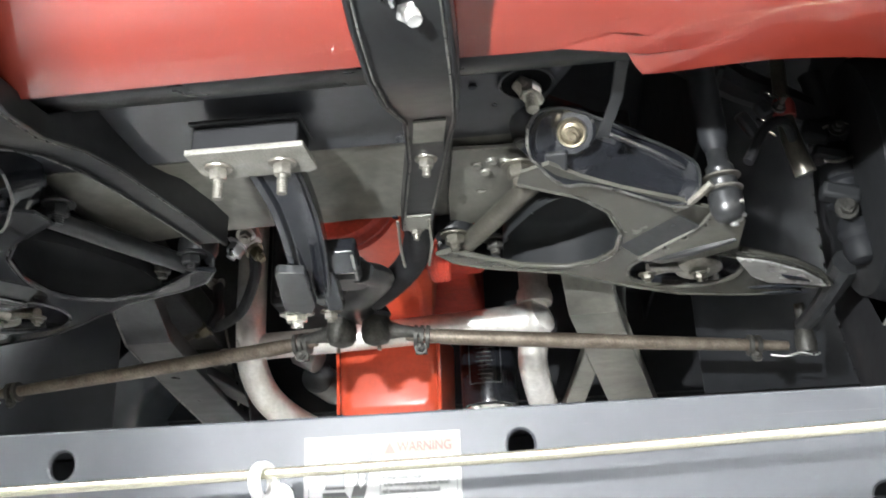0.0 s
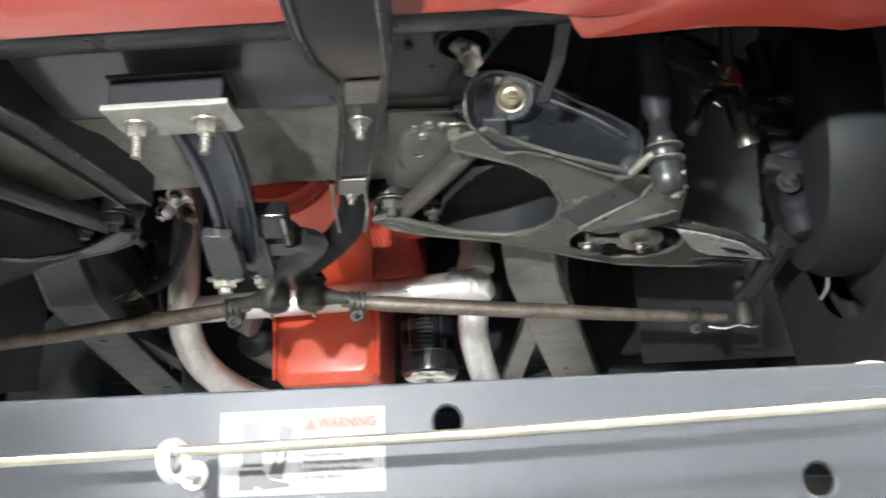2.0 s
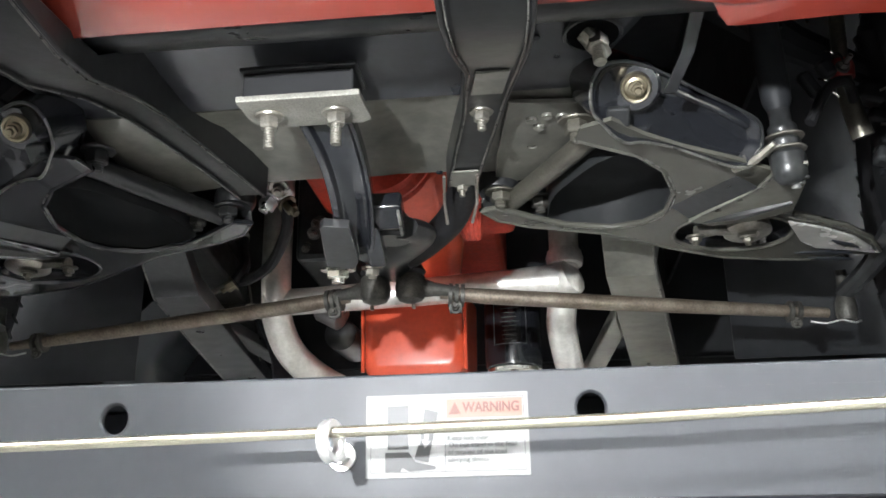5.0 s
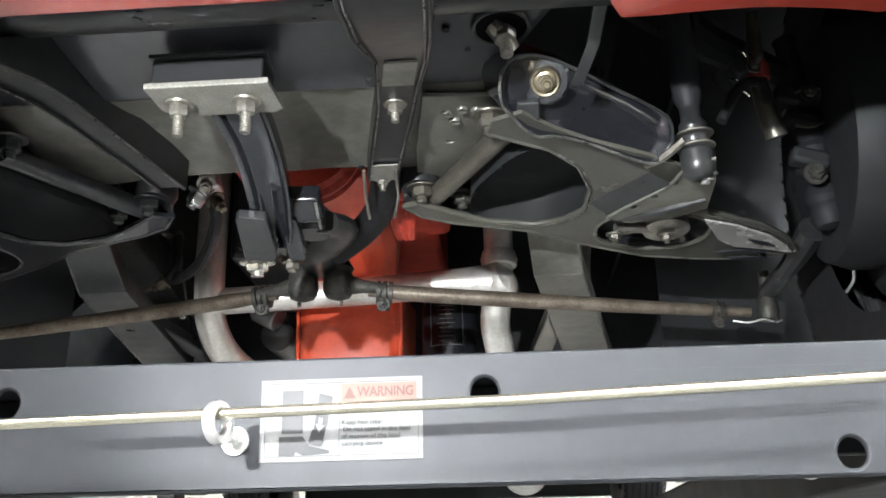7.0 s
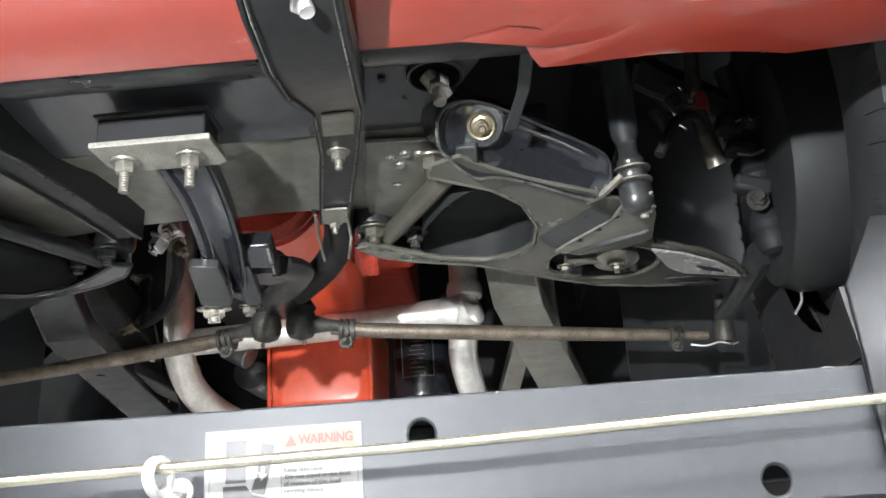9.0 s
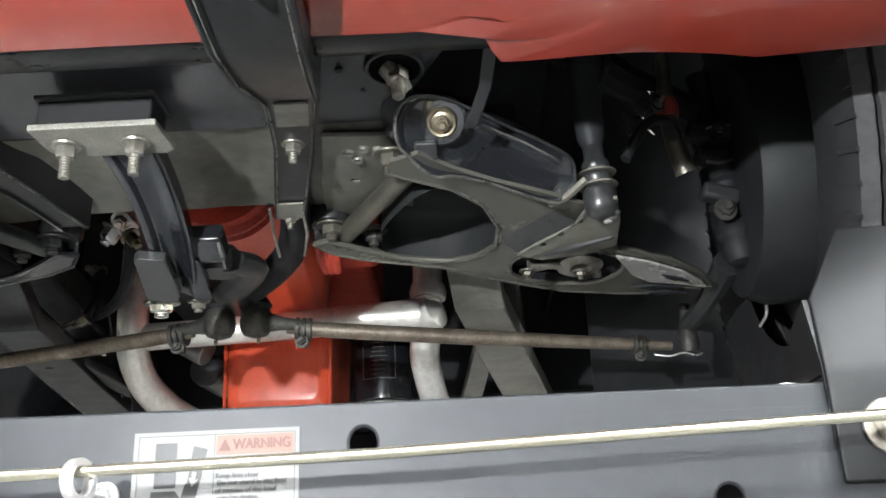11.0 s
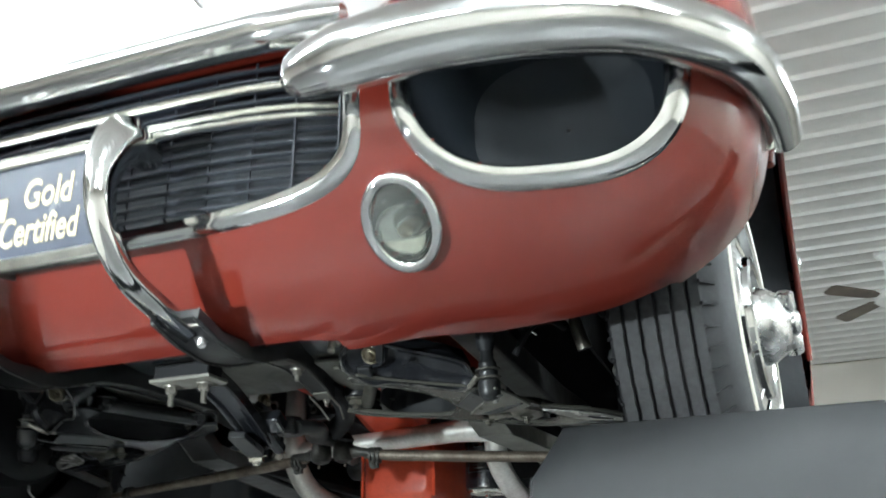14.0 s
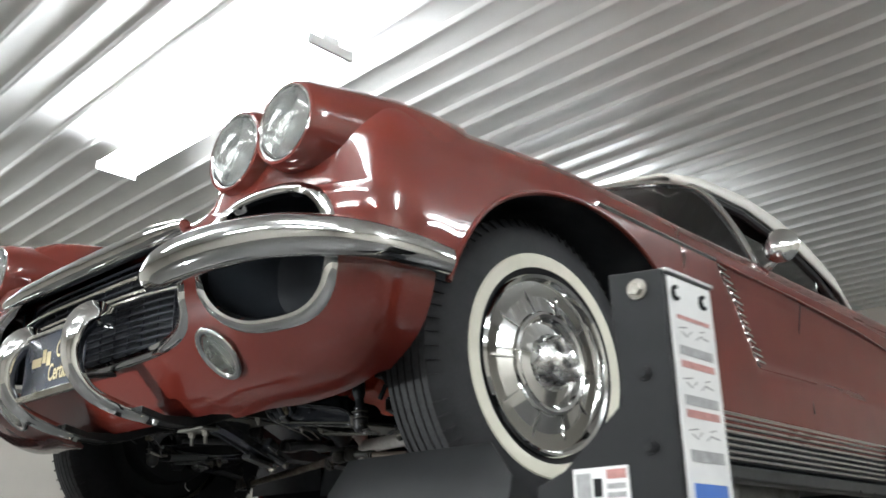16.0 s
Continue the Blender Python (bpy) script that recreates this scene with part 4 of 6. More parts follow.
def build_front_trim(car):
    # grille: chrome surround, upper band, bars, fine slats, dark back
    surround = part("grille_surround", trim_loop(GRILLE, 1, 0.0155), CHROME, car, "chrome surround of the oval grille", at=(0, -0.66, 2.09))
    pts = [on_nose(x, 2.196 + 0.012 * (1 - (x / 0.43) ** 2), 0.01)[0] for x in np.linspace(-0.41, 0.41, 40)]
    part("upper_band", tube(B(), pts, [0.014] + [0.026] * 6 + [0.014], 16), CHROME, surround, "thick chrome upper grille band")
    for z, w, r in ((2.138, 0.40, 0.0048), (2.106, 0.41, 0.0036), (2.094, 0.41, 0.0036)):
        part("grille_bar", tube(B(), [(x, -0.652 + 0.05 * (x / 0.42) ** 4, z) for x in np.linspace(-w, w, 24)], r, 8), CHROME_OLD, surround)
    for k in range(13):
        z = 1.992 + 0.0155 * k
        part("grille_slat", tube(B(), [(x, -0.632 + 0.05 * (x / 0.42) ** 4, z) for x in np.linspace(-0.415, 0.415, 20)], 0.003, 6), GRILLE_DARK, surround)
    for x in np.linspace(-0.39, 0.39, 14):
        part("grille_upright", box(B(), (x - 0.0015, -0.62, 1.985), (x + 0.0015, -0.617, 2.19)), GRILLE_DARK, surround, smooth=0)
    part("grille_back", box(B(), (-0.46, -0.56, 1.95), (0.46, -0.55, 2.23)), GRILLE_DARK, surround, smooth=0)
    for s in (1, -1):
        cv = part("oval_trim", trim_loop(COVE, s, 0.0165), CHROME, car, "chrome trim round the oval opening under the lamps", at=(s * 0.637, -0.62, 2.08))
        # the inner dark of the opening is put into a near-black colour
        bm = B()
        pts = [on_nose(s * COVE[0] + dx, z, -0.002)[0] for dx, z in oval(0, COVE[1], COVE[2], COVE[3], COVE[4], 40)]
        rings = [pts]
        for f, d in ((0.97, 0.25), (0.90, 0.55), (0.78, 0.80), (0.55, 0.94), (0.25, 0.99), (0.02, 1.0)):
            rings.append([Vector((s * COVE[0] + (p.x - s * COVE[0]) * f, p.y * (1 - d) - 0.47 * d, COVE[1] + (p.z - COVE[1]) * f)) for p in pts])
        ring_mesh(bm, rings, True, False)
        part("oval_recess", bm, RECESS_SHADE, cv, "recess behind the bumper, its shade put into near-black", smooth=30)
        # bumper
        path = [(0.366, -0.697, 2.090), (0.382, -0.705, 2.092), (0.44, -0.713, 2.096), (0.52, -0.714, 2.099), (0.62, -0.703, 2.099), (0.72, -0.677, 2.096), (0.792, -0.632, 2.091), (0.844, -0.57, 2.085), (0.870, -0.48, 2.080), (0.879, -0.398, 2.076)]
        bm = B()
        pth = smooth_path([(s * a, b, c) for a, b, c in path], 5)
        rr = [0.006, 0.030, 0.041, 0.043, 0.042, 0.040, 0.038, 0.035, 0.032, 0.027]
        tube(bm, pth, rr, 24, up=(0, 0, 1), flat=0.84)
        bp = part("bumper", bm, CHROME, car, "curved chrome front bumper", smooth=60, at=(s * 0.65, -0.69, 2.095))
        part("bumper_bracket", tube(B(), [(s * 0.80, -0.62, 2.09), (s * 0.80, -0.50, 2.085)], 0.014, 8), BLACK, bp)
        # guard
        gp = [(0.155, -0.660, 2.054), (0.155, -0.696, 2.053), (0.156, -0.720, 2.032), (0.157, -0.733, 1.992), (0.158, -0.726, 1.945), (0.158, -0.69, 1.904), (0.162, -0.63, 1.880), (0.166, -0.565, 1.864)]
        gpath = smooth_path([(s * a, b, c) for a, b, c in gp], 6)
        rings = []
        for i, pt in enumerate(gpath):
            d = (gpath[min(i + 1, len(gpath) - 1)] - gpath[max(i - 1, 0)]).normalized()
            w = Vector((s, 0, 0)) - d * d.dot(Vector((s, 0, 0)))
            w.normalize()
            n = d.cross(w) * s
            if n.dot(pt - Vector((pt.x, -0.60, 1.99))) < 0:
                n = -n
            k = lerp_list([0.62, 0.86, 0.68, 0.48, 0.42, 0.46, 0.50, 0.42], i / (len(gpath) - 1))
            sec = ((-0.028, -0.006), (-0.029, 0.002), (-0.024, 0.010), (-0.014, 0.0125), (-0.009, 0.0155), (-0.003, 0.0215), (0.003, 0.0215), (0.009, 0.0155), (0.014, 0.0125), (0.024, 0.010), (0.029, 0.002), (0.028, -0.006), (0.012, -0.010), (-0.012, -0.010))
            e = lerp_list([1.5, 1.9, 1.8, 1.5, 1.2, 1.0, 1.0, 0.8], i / (len(gpath) - 1))
            rings.append([pt + w * (a * k) + n * (b * e) for a, b in sec])
        bm = B()
        ring_mesh(bm, rings)
        g = part("bumper_guard", bm, CHROME, car, "curved fluted chrome bumper guard", smooth=60, at=(s * 0.15, -0.7, 1.98))
        part("guard_bolt", bolt(B(), (s * 0.172, -0.548, 1.866), (s * 0.3, -0.3, -1), 0.010, 0.010, 0.008), BRIGHT_ZINC, g, "bright bolt under the guard")
        # park lamp in an oval ring
        c0, nr = on_nose(s * 0.460, 1.950, 0.006)
        side = Vector((s, 0, 0)) - nr * nr.dot(Vector((s, 0, 0)))
        side.normalize()
        upv = nr.cross(side)
        lp = part("park_lamp", tube(B(), [c0 + side * (0.040 * math.cos(a)) + upv * (0.054 * math.sin(a)) for a in [2 * math.pi * k / 36 for k in range(36)]], 0.0075, 12, loop=True), CHROME, car, "oval chrome ringed park lamp", at=c0)
        bm = B()
        rings = []
        for f, d in ((1.0, 0.0), (0.8, 0.007), (0.5, 0.012), (0.2, 0.014), (0.02, 0.0145)):
            rings.append([c0 + nr * (d - 0.002) + side * (0.038 * f * math.cos(a)) + upv * (0.052 * f * math.sin(a)) for a in [2 * math.pi * k / 36 for k in range(36)]])
        ring_mesh(bm, rings)
        part("lens", bm, LENS, lp, "clear ribbed lens")
        cup = [(0.94, 0.002), (0.85, -0.02), (0.6, -0.035), (0.2, -0.042), (0.02, -0.043)]
        part("lamp_cup", ring_mesh_open([[c0 + nr * d + side * (0.038 * f * math.cos(a)) + upv * (0.052 * f * math.sin(a)) for a in [2 * math.pi * k / 36 for k in range(36)]] for f, d in cup]), CAST_LIGHT, lp)
        bc = c0 - nr * 0.016 - upv * 0.010 if (upv.z > 0) else c0 - nr * 0.016 + upv * 0.010
        part("reflector", lathe(B(), [(0.031, 0.012), (0.028, 0.0), (0.018, -0.008), (0.002, -0.011)], bc, nr, 28, cap=False), CHROME, lp)
        part("bulb", lathe(B(), [(0.008, -0.008), (0.010, 0.0), (0.008, 0.008), (0.002, 0.012)], bc, nr, 16), BRASS, lp)
        # twin headlamps
        for hx, hy, hz in HEADS:
            ax = Vector((0, -1, -0.03)).normalized()
            at = Vector((s * hx, hy, hz))
            pod = part("headlamp_pod", pod_shell(at, s), PAINT, car, "red headlamp pod with a rolled rim", smooth=50, at=at)
            part("lamp_ring", tube(B(), [at + ax * 0.004 + Vector((math.cos(a), 0, math.sin(a))) * 0.0735 for a in [2 * math.pi * k / 40 for k in range(40)]], 0.0032, 8, loop=True), CHROME, pod)
            part("lens", lathe(B(), [(0.072, -0.002), (0.066, 0.008), (0.048, 0.018), (0.025, 0.023), (0.002, 0.025)], at, ax, 40), GLASS, pod, "convex clear headlamp glass")
            part("reflector", lathe(B(), [(0.0725, -0.004), (0.058, -0.022), (0.03, -0.038), (0.002, -0.042)], at, ax, 32, cap=False), CHROME, pod)
            part("bulb_shield", lathe(B(), [(0.012, -0.03), (0.013, -0.014), (0.006, -0.010)], at, ax, 16), CHROME_OLD, pod)
    # display plate between the guards
    pl = part("display_plate", box(B(), (-0.142, -0.706, 1.926), (0.142, -0.702, 2.058)), PLATE_BLACK, car, "black display plate with gold lettering", smooth=0, bevel=0.002, at=(0, -0.704, 1.99))
    part("plate_frame", box(B(), (-0.15, -0.712, 1.912), (0.15, -0.698, 1.929)), CHROME_OLD, pl, "broad steel bar under the plate", smooth=0, bevel=0.003)
    part("plate_frame", box(B(), (-0.147, -0.7105, 2.055), (0.147, -0.7015, 2.063)), STEEL, pl, smooth=0, bevel=0.001)
    up = lambda x, z: Matrix(((1, 0, 0, x), (0, 0, -1, -0.7068), (0, 1, 0, z), (0, 0, 0, 1)))
    writing("lettering", "Gold", 0.053, up(0.050, 2.010), GOLD, pl, 0.0006, 0.70)
    writing("lettering", "Certified", 0.053, up(0.044, 1.962), GOLD, pl, 0.0006, 0.62)
    for x0, x1, z0, z1 in ((-0.10, -0.055, 1.985, 2.005), (-0.05, -0.035, 1.99, 2.02), (-0.03, -0.012, 1.982, 2.012)):
        part("lettering_bar", box(B(), (x0, -0.7072, z0), (x1, -0.7061, z1)), GOLD, pl, smooth=0)
    for x in (-0.09, 0.09):
        part("plate_bracket", tube(B(), [(x, -0.700, 1.935), (x, -0.66, 1.95), (x, -0.60, 1.96)], 0.006, 8), BLACK, pl)


def build_wheel(car, s, cy, steer, front=True):
    cx, cz, R = 0.722, 1.955, 0.333
    ax = Vector((s * math.cos(radians(steer)), -math.sin(radians(steer)), 0))
    at = Vector((s * cx, cy, cz))
    prof = [(0.20, -0.055, 0), (0.225, -0.066, 0), (0.27, -0.072, 0), (0.30, -0.071, 0), (0.318, -0.067, 0), (0.3265, -0.062, 0)]
    for k, g in enumerate((-0.044, -0.022, 0.0, 0.021, 0.041)):
        for dh, dr in ((-0.0027, 0.0), (-0.0018, 0.008), (0.0018, 0.008), (0.0027, 0.0)):
            prof.append((R - 0.5 * abs(g) ** 1.6 - dr, g + dh, 0.0005 if k % 2 else -0.0005))
    prof += [(0.327, 0.056, 0), (0.318, 0.061, 0), (0.30, 0.073, 0), (0.27, 0.083, 0), (0.243, 0.087, 0), (0.24, 0.086, 0)]
    u = ax.cross(Vector((0, 0, 1))).normalized()
    bm = B()
    spin = [(u * math.cos(2 * math.pi * k / 156) + Vector((0, 0, 1)) * math.sin(2 * math.pi * k / 156), 1 if k % 2 else -1) for k in range(156)]
    ring_mesh(bm, [[at + d * rad + ax * (h + zig * sg) for d, sg in spin] for rad, h, zig in prof], True, False)
    tyre = part("wheel", bm, TYRE, car, "black road tyre with a narrow cream whitewall and full chrome cover", smooth=25, at=at)
    tyre.data.materials.append(TREAD)
    for f in tyre.data.polygons:
        rad = (f.center - ax * f.center.dot(ax)).length
        if rad > 0.3225 and abs(f.center.dot(ax)) < 0.063:
            f.material_index = 1
    part("whitewall", lathe(B(), [(0.241, 0.0872), (0.238, 0.0895), (0.222, 0.0895), (0.210, 0.0875), (0.209, 0.084)], at, ax, 72, cap=False), WHITEWALL, tyre, "narrow cream whitewall band")
    part("tyre_bead", lathe(B(), [(0.209, 0.0865), (0.204, 0.082), (0.196, 0.076)], at, ax, 64, cap=False), TYRE, tyre)
    # shoulder sipes
    u = ax.cross(Vector((0, 0, 1))).normalized()
    bm = B()
    for k in range(72):
        a = 2 * math.pi * k / 72
        d = u * math.cos(a) + Vector((0, 0, 1)) * math.sin(a)
        t = -u * math.sin(a) + Vector((0, 0, 1)) * math.cos(a)
        for h0, h1 in ((-0.071, -0.0625), (0.056, 0.0715)):
            p0, p1 = at + d * 0.304 + ax * h0, at + d * 0.329 + ax * h1
            if h0 > 0:
                p0, p1 = at + d * 0.329 + ax * h0, at + d * 0.304 + ax * h1
            w = t * 0.0022
            o = d * 0.0012 + ax * (0.0012 if h0 > 0 else -0.0012)
            bm.faces.new([bm.verts.new(q) for q in (p0 - w + o, p0 + w + o, p1 + w + o, p1 - w + o)])
    tagged(part("tread_ribs", bm, TYRE, tyre, smooth=0, solid=0.003), kind="stuff")
    part("wheel_cover", lathe(B(), [(0.196, 0.074), (0.198, 0.086), (0.193, 0.092), (0.186, 0.088), (0.180, 0.070), (0.174, 0.064), (0.150, 0.073), (0.113, 0.086), (0.110, 0.094), (0.104, 0.097), (0.097, 0.094), (0.090, 0.082), (0.06, 0.090), (0.03, 0.10), (0.002, 0.101)], at, ax, 96), CHROME, tyre, "full chrome wheel cover", smooth=30)
    # raised spokes and slots
    for k in range(10):
        a = 2 * math.pi * k / 10
        d = u * math.cos(a) + Vector((0, 0, 1)) * math.sin(a)
        t = -u * math.sin(a) + Vector((0, 0, 1)) * math.cos(a)
        bm = B()
        ring_mesh(bm, [[at + d * r + t * w + ax * h for w, h in ((-wd, hh - 0.006), (-wd * 0.5, hh), (wd * 0.5, hh), (wd, hh - 0.006))] for r, wd, hh in ((0.112, 0.0045, 0.089), (0.145, 0.0045, 0.079), (0.176, 0.006, 0.071))])
        part("spoke", bm, CHROME, tyre, smooth=20)
        d2 = u * math.cos(a + math.pi / 10) + Vector((0, 0, 1)) * math.sin(a + math.pi / 10)
        t2 = -u * math.sin(a + math.pi / 10) + Vector((0, 0, 1)) * math.cos(a + math.pi / 10)
        bm = B()
        pts = [at + d2 * (0.1775 + 0.0035 * math.sin(q)) + t2 * (0.032 * math.cos(q)) + ax * 0.0695 for q in [2 * math.pi * i / 16 for i in range(16)]]
        bm.faces.new([bm.verts.new(p) for p in pts])
        part("slot", bm, GRILLE_DARK, tyre, smooth=0, solid=0.001)
    # centre dome and spinner
    part("centre_dome", lathe(B(), [(0.062, 0.092), (0.058, 0.108), (0.046, 0.126), (0.03, 0.138), (0.002, 0.142)], at, ax, 36), SATIN, tyre)
    bm = B()
    for sg in (1, -1):
        a = 0.9
        d = (u * math.cos(a) + Vector((0, 0, 1)) * math.sin(a)) * sg
        tube(bm, [at + ax * 0.122 + d * 0.008, at + ax * 0.134 + d * 0.030, at + ax * 0.137 + d * 0.050], [0.018, 0.017, 0.012], 12)
    lathe(bm, [(0.021, 0.126), (0.021, 0.145), (0.015, 0.151), (0.002, 0.153)], at, ax, 20)
    part("spinner", bm, SATIN, tyre, "two-eared chrome spinner")
    # inner side
    part("brake_drum", lathe(B(), [(0.06, -0.10), (0.14, -0.095), (0.15, -0.07), (0.15, -0.03), (0.19, -0.02), (0.20, 0.0)], at, ax, 40), LINER, tyre, "black brake drum and backing plate")


def build_underbody(car):
    def P(name, bm, mat, label="", parent=None, **k):
        return part(name, bm, mat, parent or car, label, **k)

    # front crossmember: lower plate, front panel with step and raised bead
    bm = B()
    secs = []
    for x in np.linspace(-0.245, 0.245, 35):
        dip = 0.004 * math.cos(x * 9) + 0.013 * math.exp(-((x - 0.085) / 0.045) ** 2) + 0.012 * math.exp(-((x + 0.10) / 0.06) ** 2) - 0.004 * math.exp(-((x - 0.20) / 0.03) ** 2)
        fr = -0.262 - 0.004 * math.sin(5 * x)
        secs.append([Vector((x, -0.088 + 0.02 * (x / 0.3) ** 2, 1.955)), Vector((x, -0.086 + 0.02 * (x / 0.3) ** 2, 1.917)), Vector((x, -0.092 + 0.02 * (x / 0.3) ** 2, 1.911 + dip * 0.4)), Vector((x, -0.15, 1.910 + dip)), Vector((x, -0.21, 1.912 + dip)), Vector((x, fr, 1.916)), Vector((x, fr - 0.002, 1.95))])
    ring_mesh(bm, secs, False, False)
    P("crossmember", bm, OLIVE, "dusty grey front crossmember", smooth=30, solid=0.004)
    bm = B()
    secs = []
    for q in np.linspace(-1, 1, 50):
        x = 0.36 * q
        w = smoothstep(0.06, 0.16, x) - smoothstep(0.16, 0.26, x)
        secs.append([Vector((q * hw, y, z)) for hw, y, z in ((0.235, -0.264, 1.945), (0.235, -0.2665, 1.9145), (0.245, -0.285, 1.9155), (0.27, -0.33, 1.921 - 0.004 * w), (0.295, -0.37, 1.928), (0.322, -0.42, 1.931), (0.335, -0.47, 1.934), (0.335, -0.505, 1.940), (0.335, -0.51, 2.0))])
    ring_mesh(bm, secs, False, False)
    P("front_panel", bm, PANEL_BLACK, "black lower front panel", smooth=35, solid=0.003)
    # dark discs painted for the shade in the panel's small holes
    for x, y in ((0.05, -0.30), (0.115, -0.305), (-0.06, -0.302), (0.09, -0.10), (-0.02, -0.315), (0.20, -0.345)):
        P("panel_hole_shade_disc", lathe(B(), [(0.0035, 0.0), (0.0035, 0.0015)], (x, y, 1.9085 if y > -0.2 else 1.9205), (0, 0, -1), 12), GRILLE_DARK, smooth=0)
    # flange plate by the arm's shaft, with bosses
    bm = B()
    slab(bm, [(0.172, -0.262), (0.262, -0.255), (0.262, -0.20), (0.215, -0.085), (0.150, -0.072), (0.155, -0.15)], 0.005, [oval(0.192, -0.165, 0.005, 0.004, 2, 12)], Matrix.Translation((0, 0, 1.902)))
    P("shaft_plate", bm, OLIVE, smooth=20, bevel=0.001)
    bm = B()
    for x, y in ((0.193, -0.228), (0.208, -0.235), (0.222, -0.232), (0.20, -0.212)):
        lathe(bm, [(0.006, 0), (0.005, 0.003), (0.002, 0.002)], (x, y, 1.902), (0, 0, -1), 12)
    P("boss", bm, OLIVE)
    # front lower tube shelf bolt on a black disc, painted as a hole's dark
    P("hole_rim", lathe(B(), [(0.0215, 0.0), (0.0225, 0.0022), (0.0245, 0.0022), (0.0255, 0.0)], (0.247, -0.345, 1.9195), (0, -0.06, -1), 28, cap=False), BLACK)
    bm = B()
    lathe(bm, [(0.0222, 0), (0.0222, 0.0012)], (0.247, -0.345, 1.9195), (0, -0.06, -1), 28)
    P("bolt_hole_shade_disc", bm, HOLE_SHADE)
    bm = B()
    bolt(bm, (0.249, -0.346, 1.916), (0.05, -0.35, -1), 0.010, 0.012, 0.018, washer=False)
    tube(bm, [(0.24, -0.35, 1.918), (0.250, -0.348, 1.906), (0.258, -0.343, 1.898)], [0.008, 0.009, 0.005], 10)
    P("shackle_bolt", bm, STEEL, "bright bolt in a hole of the front panel")

    # front engine mount
    pad = P("engine_mount", box(B(), (-0.050, -0.353, 1.8765), (0.046, -0.315, 1.900)), RUBBER, "black rubber front engine mount block", smooth=0, bevel=0.002, at=(0, -0.335, 1.89))
    P("mount_top", box(B(), (-0.052, -0.358, 1.8995), (0.049, -0.312, 1.9035)), BLACK, parent=pad, smooth=0, bevel=0.001)
    bm = B()
    slab(bm, [(-0.054, -0.358), (0.052, -0.358), (0.054, -0.312), (0.046, -0.306), (-0.040, -0.306), (-0.052, -0.318)], 0.0055, (), Matrix.Translation((0, 0, 1.8705)))
    P("mount_plate", bm, GALV, "bare steel mount plate", parent=pad, smooth=0, bevel=0.001)
    for x in (-0.032, 0.0265):
        P("mount_bolt", bolt(B(), (x, -0.331, 1.870), (0, 0.05, -1), 0.0085, 0.010, 0.018), STEEL, parent=pad)

    # steering bracket: a forged channel with a paddle end, and the third arm
    def channel(path, n, half, flange, back):
        """A forged channel along a path, its open side towards n; half widths and flange heights along it."""
        pts = smooth_path(path, 5)
        rings = []
        for i, p in enumerate(pts):
            f = i / (len(pts) - 1)
            d = (pts[min(i + 1, len(pts) - 1)] - pts[max(i - 1, 0)]).normalized()
            nn = (Vector(n) - d * d.dot(Vector(n))).normalized()
            w = d.cross(nn)
            if w.x < 0:
                w = -w
            h, fl = lerp_list(half, f), lerp_list(flange, f)
            rings.append([p + w * a + nn * c for a, c in ((-h, -back), (-h * 1.02, fl), (-h + 0.006, fl + 0.001), (-h + 0.009, 0.001), (h * 0.1, -0.003), (h - 0.006, 0.0), (h - 0.003, fl * 0.45), (h, fl * 0.45), (h, -back))])
        bm = B()
        ring_mesh(bm, rings)
        return bm
    nrm = (0.05, -0.62, -0.78)
    path = [(0.008, -0.305, 1.884), (0.014, -0.255, 1.866), (0.014, -0.20, 1.842), (0.006, -0.140, 1.820), (-0.004, -0.090, 1.812)]
    br = P("steering_bracket", channel(path, nrm, [0.023, 0.021, 0.020, 0.019, 0.016], [0.007, 0.009, 0.010, 0.007, 0.003], 0.016), BLACK_GLOSS, "black forged steering bracket with chipped edges", smooth=30, bevel=0.0012, at=(0, -0.2, 1.84))
    P("bracket_edge", tube(B(), smooth_path([Vector(p) + Vector((-h, -0.0055, -0.0065)) for p, h in zip(path, (0.0215, 0.020, 0.019, 0.017, 0.014))], 5), 0.0013, 6), LIP, parent=br, label="edge chipped to bare metal")
    bm = B()
    slab(bm, [(-0.014, -0.034), (-0.011, -0.038), (0.010, -0.036), (0.014, 0.020), (0.010, 0.033), (-0.006, 0.036), (-0.014, 0.028)], 0.010, (), Matrix.Translation((-0.008, -0.150, 1.8065)) @ Matrix.Rotation(radians(-13), 4, "X") @ Matrix.Rotation(radians(7), 4, "Z") @ Matrix.Diagonal((1.25, 1.15, 1, 1)))
    P("bracket_paddle", bm, BLACK, parent=br, label="worn flat end of the bracket", smooth=20, bevel=0.001)
    bm = B()
    box(bm, (-0.021, -0.017, -0.012), (0.021, 0.017, 0.012), Matrix.Translation((0.036, -0.150, 1.846)) @ Matrix.Rotation(radians(-28), 4, "X"))
    box(bm, (-0.009, -0.032, -0.010), (0.010, 0.030, 0.008), Matrix.Translation((0.021, -0.118, 1.823)) @ Matrix.Rotation(radians(-24), 4, "X"))
    P("bracket_block", bm, BLACK_GLOSS, parent=br, smooth=20, bevel=0.004)
    for p in ((0.018, -0.168, 1.838), (0.054, -0.166, 1.840)):
        P("block_edge", tube(B(), [Vector(p), Vector(p) + Vector((0.0, 0.030, -0.016))], 0.0016, 6), LIP, parent=br)
    P("bracket_nut", bolt(B(), (-0.022, -0.098, 1.803), (0, 0.15, -1), 0.013, 0.008, 0.006), CHROME_OLD, parent=br, label="bright castle nut under the bracket")
    P("bracket_lug", bolt(B(), (0.012, -0.080, 1.809), (0, 0.15, -1), 0.008, 0.007, 0.003), STEEL, parent=br)
